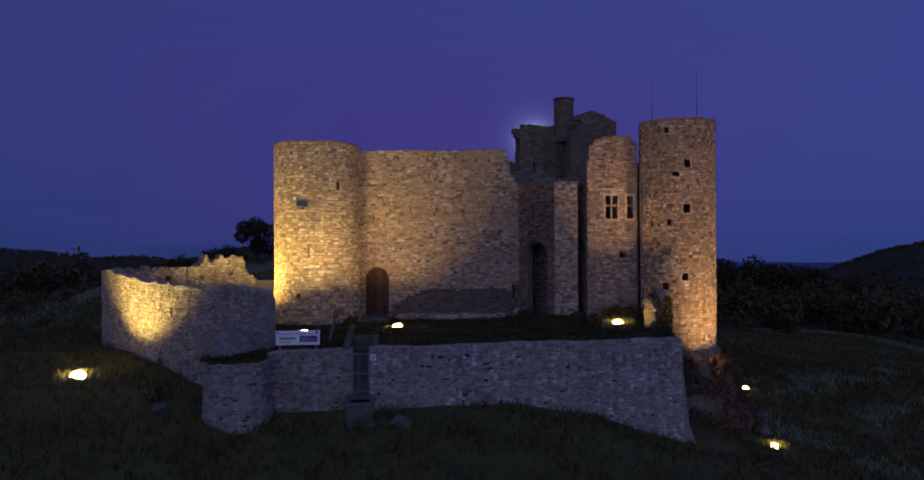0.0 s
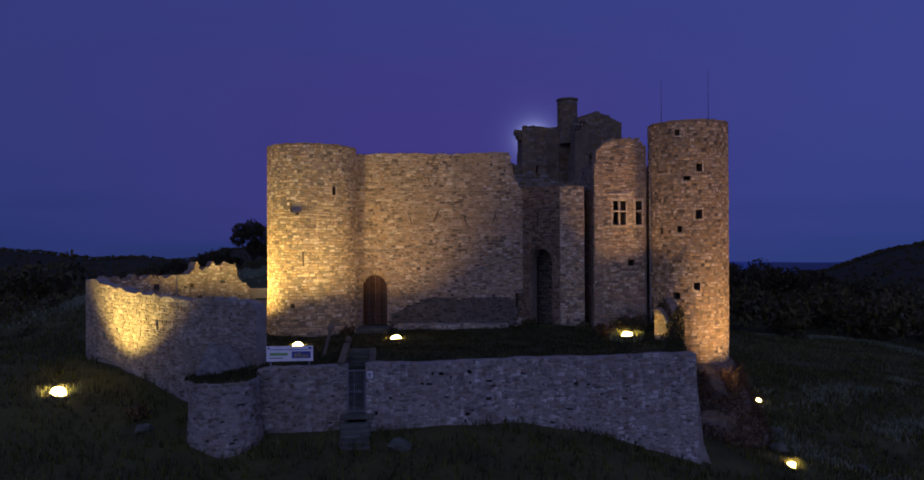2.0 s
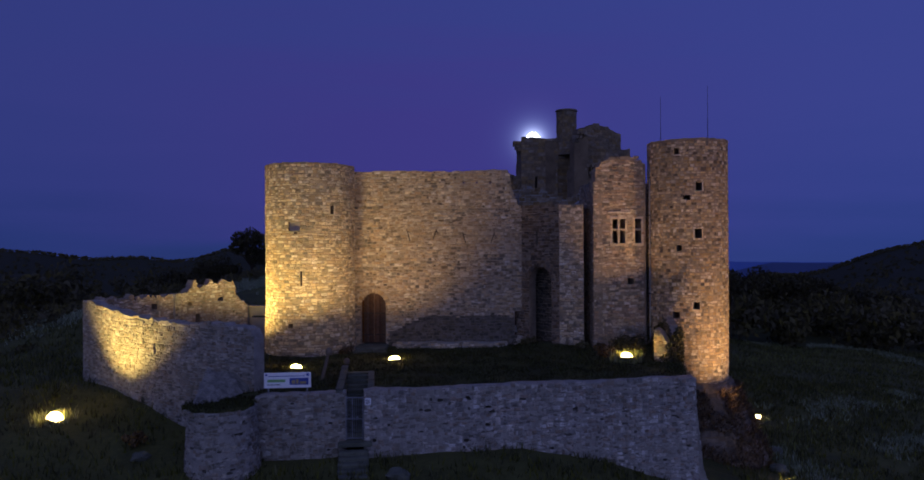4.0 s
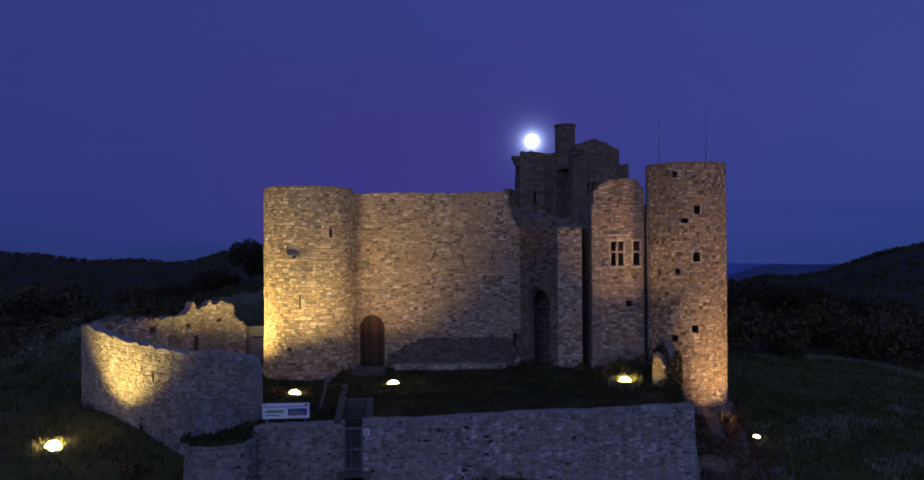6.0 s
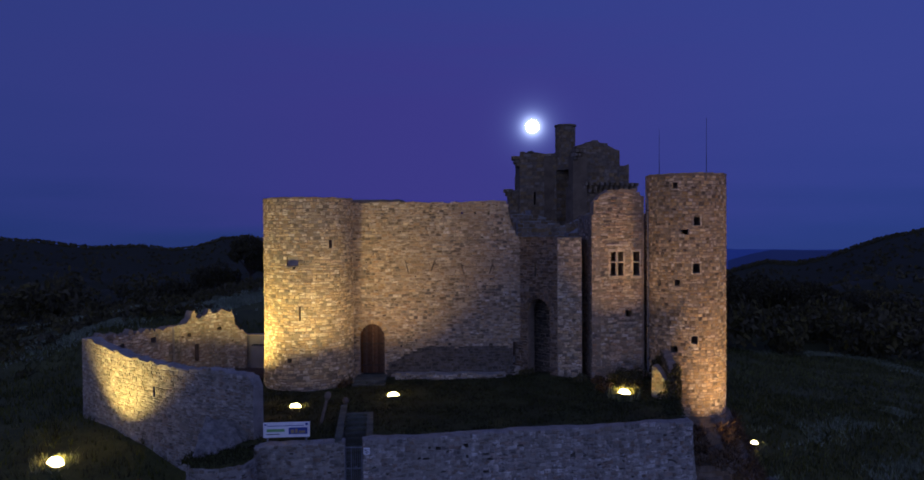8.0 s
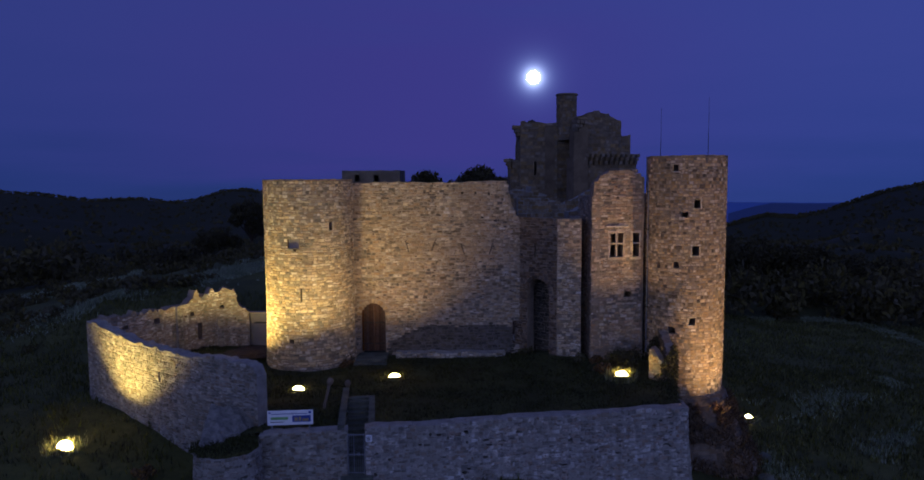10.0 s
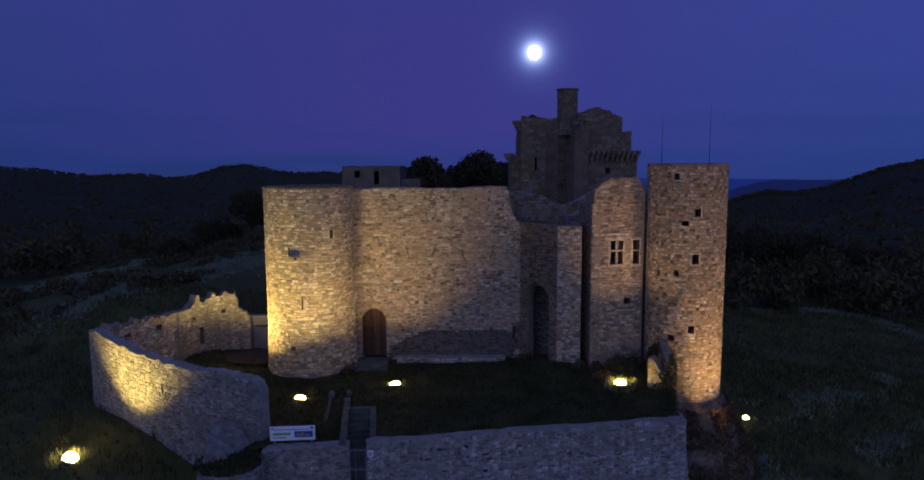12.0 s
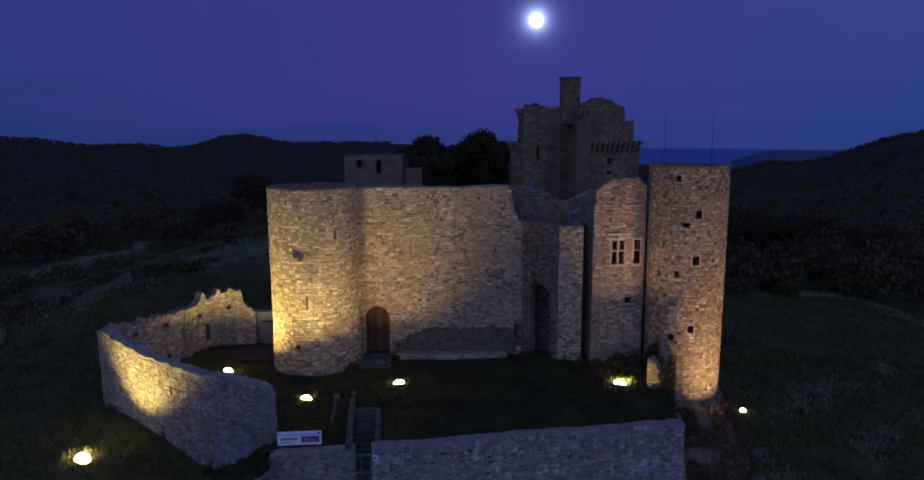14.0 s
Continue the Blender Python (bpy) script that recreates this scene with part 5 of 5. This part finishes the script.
tree(-40.5, 98.5, -0.6, 3.6, 3.6, 8, "dark thicket bush on the meadow's far side", count=1500)


def shrub(x, y, z, r, seed, mat, label, count=500, squash=0.8):
    rng = random.Random(seed)
    ob = thing("shrub", label, "shrub", at=(x, y, z))
    bm = bmesh.new()
    cs = []
    for k in range(6):
        a, q = rng.uniform(0, 6.3), r * rng.uniform(0.2, 0.7)
        top = (q * math.cos(a), q * math.sin(a), r * rng.uniform(0.4, 1.0) * squash)
        limb(bm, (0, 0, -0.2), top, 0.03, 0.012)
        cs.append((top, r * rng.uniform(0.3, 0.5)))
    part("stem", bm, BARK, ob)
    V, F = leaf_cloud(rng, cs, count, 0.09)
    mesh_object("leaves", V, F, mat, ob)


for x, y, z, r, m, lb in ((-8.3, 49.3, -0.1, 0.9, LEAF, "dark ivy shrub at the round tower's foot"), (-7.9, 48.3, -0.1, 0.55, DRY, "dry brown shrub beside the door steps"),
                          (13.7, 48.3, 0.2, 1.35, LEAF, "dark bush growing between wall end and tower"), (10.6, 48.2, 0.0, 1.3, LEAF, "dark bramble against the dwelling wall"), (11.5, 48.5, 0.0, 1.1, LEAF, "dark overgrown shrub against the dwelling wall"), (11.0, 47.3, 0.0, 0.95, LEAF, "dark bush close to the floodlight"), (9.4, 48.7, 0.0, 0.6, DRY, "dry weeds at the wall's foot"),
                          (8.2, 48.6, 0.1, 0.6, LEAF, "dark weeds at the gate block's foot"), (4.6, 50.6, 0.1, 0.6, LEAF, "dark weeds by the small door"), (-13.3, 33.3, -3.8, 0.8, LEAF, "dark shrub at the bastion's foot"),
                          (-16.6, 36.6, -2.6, 0.7, DRY, "dry shrub on the slope"), (9.3, 46.6, 0.0, 0.6, DRY, "dry weeds behind the floodlight"), (8.2, 80.3, 18.8, 0.55, LEAF, "dark tuft growing on the keep's broken top"), (7.3, 80.6, 18.7, 0.4, LEAF, "dark tuft growing on the keep's broken top")):
    shrub(x, y, z, r, int(x * 10 + 999), m, lb, squash=0.75, count=int(500 * max(1, r * r)))


def ivy(cx, cy, r, a0, a1, z0, z1, seed, label):
    """Ivy clinging to a round wall between two angles."""
    rng = random.Random(seed)
    V, F = [], []
    for _ in range(3600):
        a, z = rng.uniform(a0, a1), rng.uniform(z0, z1)
        edge = min(a - a0, a1 - a) / (a1 - a0) * 2 + 0.5 * noise.noise((a * 0.08, z * 0.9, seed))
        if z > z0 + (z1 - z0) * min(1.0, 0.15 + edge):
            continue
        q = r + 0.04 + rng.random() ** 2 * 0.45
        p = Vector((cx + q * math.sin(radians(a)), cy - q * math.cos(radians(a)), z))
        m = Euler((rng.uniform(0, 6.3), rng.uniform(0, 6.3), rng.uniform(0, 6.3))).to_matrix()
        k, sz = len(V), rng.uniform(0.05, 0.13)
        for dx, dy in ((-sz, 0), (0, -sz * 0.6), (sz, 0), (0, sz * 0.6)):
            V.append(p + m @ Vector((dx, dy, 0)))
        F.append((k, k + 1, k + 2, k + 3))
    tagged(mesh_object("ivy", V, F, LEAF), label, "ivy", kind="stuff")


ivy(15.65, 49.95, 2.65, -75, -28, -0.4, 2.0, 3, "dark ivy climbing the slender tower's foot")
ivy(15.3, 51.2, 3.1, -88, -58, -0.3, 1.8, 4, "dark ivy in the corner beside the dwelling")


def wall_ivy(pts, z0, z1, seed, label):
    """Ivy hanging over a wall along a line on plan."""
    rng, p = random.Random(seed), Path(pts, smooth=True)
    V, F = [], []
    for _ in range(5200):
        u, z = rng.uniform(0, p.length), rng.uniform(z0, z1)
        if z > z0 + (z1 - z0) * (min(1.0, 0.35 + u / 1.6) + 0.25 * noise.noise((u * 1.1, z * 0.9, seed))):
            continue
        x, y = p.at(u, rng.random() ** 2 * 0.4 - 0.05)
        m = Euler((rng.uniform(0, 6.3), rng.uniform(0, 6.3), rng.uniform(0, 6.3))).to_matrix()
        k, sz = len(V), rng.uniform(0.05, 0.13)
        for dx, dy in ((-sz, 0), (0, -sz * 0.6), (sz, 0), (0, sz * 0.6)):
            V.append(Vector((x, y, z)) + m @ Vector((dx, dy, 0)))
        F.append((k, k + 1, k + 2, k + 3))
    tagged(mesh_object("ivy", V, F, LEAF), label, "ivy", kind="stuff")


def scrub_on_base():
    rng = random.Random(5)
    V, F = [], []
    for _ in range(11000):
        a, z = radians(rng.uniform(-95, 95)), rng.uniform(-7.6, -2.35)
        if noise.noise((a * 3, z * 0.7, 0)) < -0.15:
            continue
        r = 2.75 + (-1.9 - z) * 0.44 + rng.uniform(0, 0.3)
        p = Vector((15.75 + r * math.sin(a), 50 - r * math.cos(a), z))
        k, h, w = len(V), rng.uniform(0.2, 0.75), rng.uniform(0.02, 0.05)
        lean = Vector((rng.gauss(0, 0.35) + 0.4 * math.sin(a), rng.gauss(0, 0.35) - 0.4 * math.cos(a), rng.uniform(-0.5, 0.8))) * h
        V.extend((p + Vector((-w, 0, 0)), p + Vector((w, 0, 0)), p + lean))
        F.append((k, k + 1, k + 2))
    tagged(mesh_object("dry_scrub", V, F, DEAD), "tangled dry scrub clinging to the tower footing", "scrub", kind="stuff")


wall_ivy([(12.35, 44.95), (12.95, 44.35), (13.35, 44.75), (13.75, 47.9)], -0.7, 2.0, 6, "dark ivy smothering the broken wall end")
scrub_on_base()


def blades(name, spots, mat, label, h=(0.12, 0.35), seed=3, w=0.02):
    """Grass blades, three to a tuft, at the given places."""
    rng = random.Random(seed)
    V, F = [], []
    for x, y, z in spots:
        for _ in range(3):
            k, hh, a = len(V), rng.uniform(*h), rng.uniform(0, 6.3)
            ox, oy = rng.uniform(-0.12, 0.12), rng.uniform(-0.12, 0.12)
            dx, dy = math.cos(a) * w, math.sin(a) * w
            lx, ly = rng.gauss(0, 0.3) * hh, rng.gauss(0, 0.3) * hh
            V.extend(((x + ox - dx, y + oy - dy, z - 0.03), (x + ox + dx, y + oy + dy, z - 0.03), (x + ox + lx, y + oy + ly, z + hh)))
            F.append((k, k + 1, k + 2))
    tagged(mesh_object(name, V, F, mat), label, "grass", kind="stuff")


def grass():
    rng = random.Random(8)
    out = []
    while len(out) < 16000:
        x, y = rng.uniform(-24, 15), rng.uniform(36.5, 54)
        if inside(x, y, YARD) and not on_stairs(x, y, 0.4) and not (y > 51 and x > -8):
            if noise.noise((x * 0.6, y * 0.6, 2)) > rng.uniform(-0.6, 0.3):
                out.append((x, y, yard_height(x, y)))
    for _ in range(900):
        t, q = rng.uniform(0, 6.3), 1.6 * math.sqrt(rng.random())
        out.append((-11.55 + q * math.cos(t), 34.75 + q * math.sin(t), -0.12))
    blades("lawn_grass", out, TURF_BLADE, "rough dark grass tufts on the terrace", (0.06, 0.22), 3)
    out = []
    while len(out) < 34000:
        x, y = rng.uniform(-42, 55), rng.uniform(24, 72)
        if inside(x, y, YARD) or (y > 38 and -13 < x < 16 and y < 60):
            continue
        if any(math.hypot(x - q[0][0], y - q[0][1]) < 1.5 for q in FLOODS):
            continue
        if noise.noise((x * 0.35, y * 0.35, 6)) > rng.uniform(-0.7, 0.4):
            out.append((x, y, ground_height(x, y)))
    while len(out) < 48000:
        x, y = rng.uniform(15, 75), rng.uniform(60, 100)
        if noise.noise((x * 0.2, y * 0.2, 6)) > rng.uniform(-0.7, 0.4):
            out.append((x, y, ground_height(x, y)))
    blades("slope_grass", out, BLADE, "unmown dark grass on the hillside", (0.15, 0.5), 4, 0.035)
    out = []
    for line in (((-58, 76), (-55, 86), (-53, 97), (-51, 107), (-46, 116)), ((-48, 60), (-44, 65.5), (-40, 66.5), (-36.5, 69), (-33, 75.5), (-28, 81.5), (-22, 85.5)), ((30, 52), (42, 58), (60, 62)), ((21, 50), (24, 42), (29, 36)), ((19, 57), (30, 60), (44, 70)), ((39, 97), (48, 101), (55, 101), (58.5, 96), (60.5, 87))):
        p = Path(line, smooth=True)
        for _ in range(int(p.length * (320 if line[0][0] < 0 else 50))):
            x, y = p.at(rng.uniform(0, p.length), rng.gauss(0, 2.0 if line[0][0] < 0 else 0.8))
            if noise.noise((x * 0.2, y * 0.2, 4)) > -0.25:
                out.append((x, y, ground_height(x, y)))
    blades("bank_grass", out, BANK_GRASS, "pale dry grass along the field banks", (0.2, 0.45), 5, 0.055)
    out = []
    for _ in range(38000):
        x, y = rng.uniform(17, 75), rng.uniform(30, 100)
        if noise.noise((x * 0.16, y * 0.16, 14)) > rng.uniform(-0.15, 0.5):
            out.append((x, y, ground_height(x, y)))
    blades("pale_tufts", out, TUFT, "pale dry tufts on the eastern slope", (0.2, 0.5), 7, 0.05)
    out, lit = [], []
    for foot, aim, *_ in FLOODS:
        for _ in range(90):
            a, r = rng.uniform(0, 6.3), rng.uniform(0.42, 0.95)
            x, y = foot[0] + math.cos(a) * r, foot[1] + math.sin(a) * r
            out.append((x, y, foot[2]))
        wide = 1.25 if foot[0] < -20 else 1.0
        for _ in range(150 if foot[0] in (10.2, -22.0, 19.5) else 0):
            a, r = rng.uniform(0, 6.3), rng.uniform(0.5, 0.95) * wide
            lit.append((foot[0] + math.cos(a) * r, foot[1] + math.sin(a) * r * 0.8, foot[2]))
    blades("lit_weeds", lit, PALE_GRASS, "tall dry weeds catching the floodlight", (0.3, 0.85), 9, 0.04)
    blades("flood_grass", out, PALE_GRASS, "tall dry grass round the floodlights", (0.12, 0.4), 6, 0.02)


grass()


def woodland():
    """Far woods on the valley sides and the ridges, as clouds of leaf sprays."""
    rng = random.Random(12)
    V, F, n = [], [], 0
    while n < 2700:
        az, d = rng.uniform(-42, 42), rng.choice((rng.uniform(105, 260), rng.uniform(120, 420), rng.uniform(250, 900), rng.uniform(300, 1100)))
        x, y = d * math.sin(radians(az)), d * math.cos(radians(az))
        if n < 420:
            x, y = rng.uniform(24, 170), rng.uniform(98, 230)
            d = math.hypot(x, y)
        if (d < 165 and -62 < x < 22) or (d < 200 and 0 < x < 22) or y < 98:
            continue
        n += 1
        z = ground_height(x, y)
        h = rng.uniform(4.5, 7.5) if d < 500 else rng.uniform(7, 12) if d < 1200 else rng.uniform(4, 7)
        r = h * rng.uniform(0.45, 0.7)
        c = [((x + rng.uniform(-r, r) * 0.6, y + rng.uniform(-r, r) * 0.6, z + h * rng.uniform(0.2, 0.72)), r * rng.uniform(0.4, 0.7)) for _ in range(5)]
        v, f = leaf_cloud(rng, c, 330 if d < 280 else 80 if d < 500 else 36, r * (0.112 if d < 280 else 0.23 if d < 500 else 0.42), 0.9)
        k = len(V)
        V += v
        F += [tuple(k + i for i in q) for q in f]
    for _ in range(6500):
        az = rng.choice((rng.uniform(-42, -6), rng.uniform(20, 42)))
        d = rng.choice((rng.uniform(420, 1500), rng.uniform(1500, 3700), rng.uniform(3850, 4020)))
        x, y = d * math.sin(radians(az)), 45 + d * math.cos(radians(az))
        h = rng.uniform(5, 9) * (1 if d < 1500 else 1.5)
        v, f = leaf_cloud(rng, [((x, y, ground_height(x, y) + h * 0.3), h * 0.7)], 9, h * 0.55, 0.7)
        k = len(V)
        V += v
        F += [tuple(k + i for i in q) for q in f]
    tagged(mesh_object("woodland", V, F, WOOD_LEAF), "dark oak woods covering the hills and valleys", "woods", kind="stuff")


woodland()


def hillside_scrub():
    """Low thorn and broom in drifts over the western meadow."""
    rng = random.Random(21)
    V, F, n = [], [], 0
    while n < 260:
        x, y = rng.uniform(-75, -17), rng.uniform(57, 116)
        if noise.noise((x * 0.07, y * 0.07, 9)) < rng.uniform(-0.1, 0.35) or (x > -26 and y < 62):
            continue
        n += 1
        r = rng.uniform(0.5, 1.6)
        z = ground_height(x, y)
        c = [((x + rng.uniform(-r, r), y + rng.uniform(-r, r), z + r * rng.uniform(0.15, 0.45)), r * rng.uniform(0.5, 0.8)) for _ in range(3)]
        v, f = leaf_cloud(rng, c, 110, 0.16 * r + 0.06, 0.7)
        k = len(V)
        V += v
        F += [tuple(k + i for i in q) for q in f]
    tagged(mesh_object("hillside_scrub", V, F, WOOD_LEAF), "low dark scrub in drifts on the meadow", "scrub", kind="stuff")


hillside_scrub()


def earth_heap():
    bm = bmesh.new()
    bmesh.ops.create_icosphere(bm, subdivisions=4, radius=1.0)
    for v in bm.verts:
        v.co *= 1 + 0.4 * noise.noise(v.co * 1.7) + 0.16 * noise.noise(v.co * 6)
        v.co = Vector((v.co.x * 1.9, v.co.y * 1.6, v.co.z * 0.2))
    ob = part("earth_mound", bm, BARK)
    ob.location = (-15.2, 51.6, 0.25)
    tagged(ob, "low dark mound of bare earth beside the tower", "earth mound")


earth_heap()


def far_house():
    ob = thing("ruined_house", "grey roofless house with dark window openings", "house")
    f = Path([(-12.7, 76.3), (-6.5, 76.5)])
    holes = [(1.34, 1.87, 12.57, 13.3), (3.4, 3.94, 11.84, 13.24)]
    top = rough_top(13.74, 0.08, 31.0)
    masonry_body("wall", f, -3.0, top, 0.6, holes, DARK_RENDER, ob)
    for pts in ([(-6.5, 76.5), (-6.3, 81)], [(-6.3, 81), (-12.9, 81)], [(-12.9, 81), (-12.7, 76.3)]):
        masonry_body("wall", Path(pts), -3.0, top, 0.6, [], DARK_RENDER, ob)
    # unseen slab added below the wall top so the openings stay dark
    bm = bmesh.new()
    box(bm, (-12.6, 76.8, 13.35), (-6.5, 80.7, 13.5), bevel=0.02)
    part("sky_blocker", bm, DARK_RENDER, ob)
    masonry_body("annexe", Path([(-6.45, 77.1), (-4.4, 77.2)]), -3.0, rough_top(12.3, 0.07, 33.0), 1.7, [], DARK_RENDER, ob)


far_house()


def boulder(x, y, z, s, seed):
    rng = random.Random(seed)
    bm = bmesh.new()
    bmesh.ops.create_icosphere(bm, subdivisions=3, radius=s)
    for v in bm.verts:
        v.co *= 1 + 0.35 * noise.noise(v.co * 1.4 / s + Vector((seed, 0, 0))) + 0.1 * noise.noise(v.co * 5 / s)
        v.co.z *= 0.6
    ob = part("boulder", bm, MOSSY)
    ob.location = (x, y, z)
    ob.rotation_euler = (0, 0, rng.uniform(0, 6))
    tagged(ob, "grey lichened boulder half sunk in the grass", "rock", group="boulders on the slope")


boulder(-3.0, 33.7, ground_height(-3.0, 33.7) + 0.1, 0.55, 3)
boulder(-15.6, 35.4, ground_height(-15.6, 35.4) + 0.05, 0.45, 5)
boulder(21.5, 49.5, ground_height(21.5, 49.5) + 0.1, 0.5, 6)
boulder(24.5, 44.5, ground_height(24.5, 44.5) + 0.05, 0.35, 7)
boulder(20.2, 46.2, ground_height(20.2, 46.2) + 0.1, 0.6, 9)

# ---- stones, last ----
link_stones()
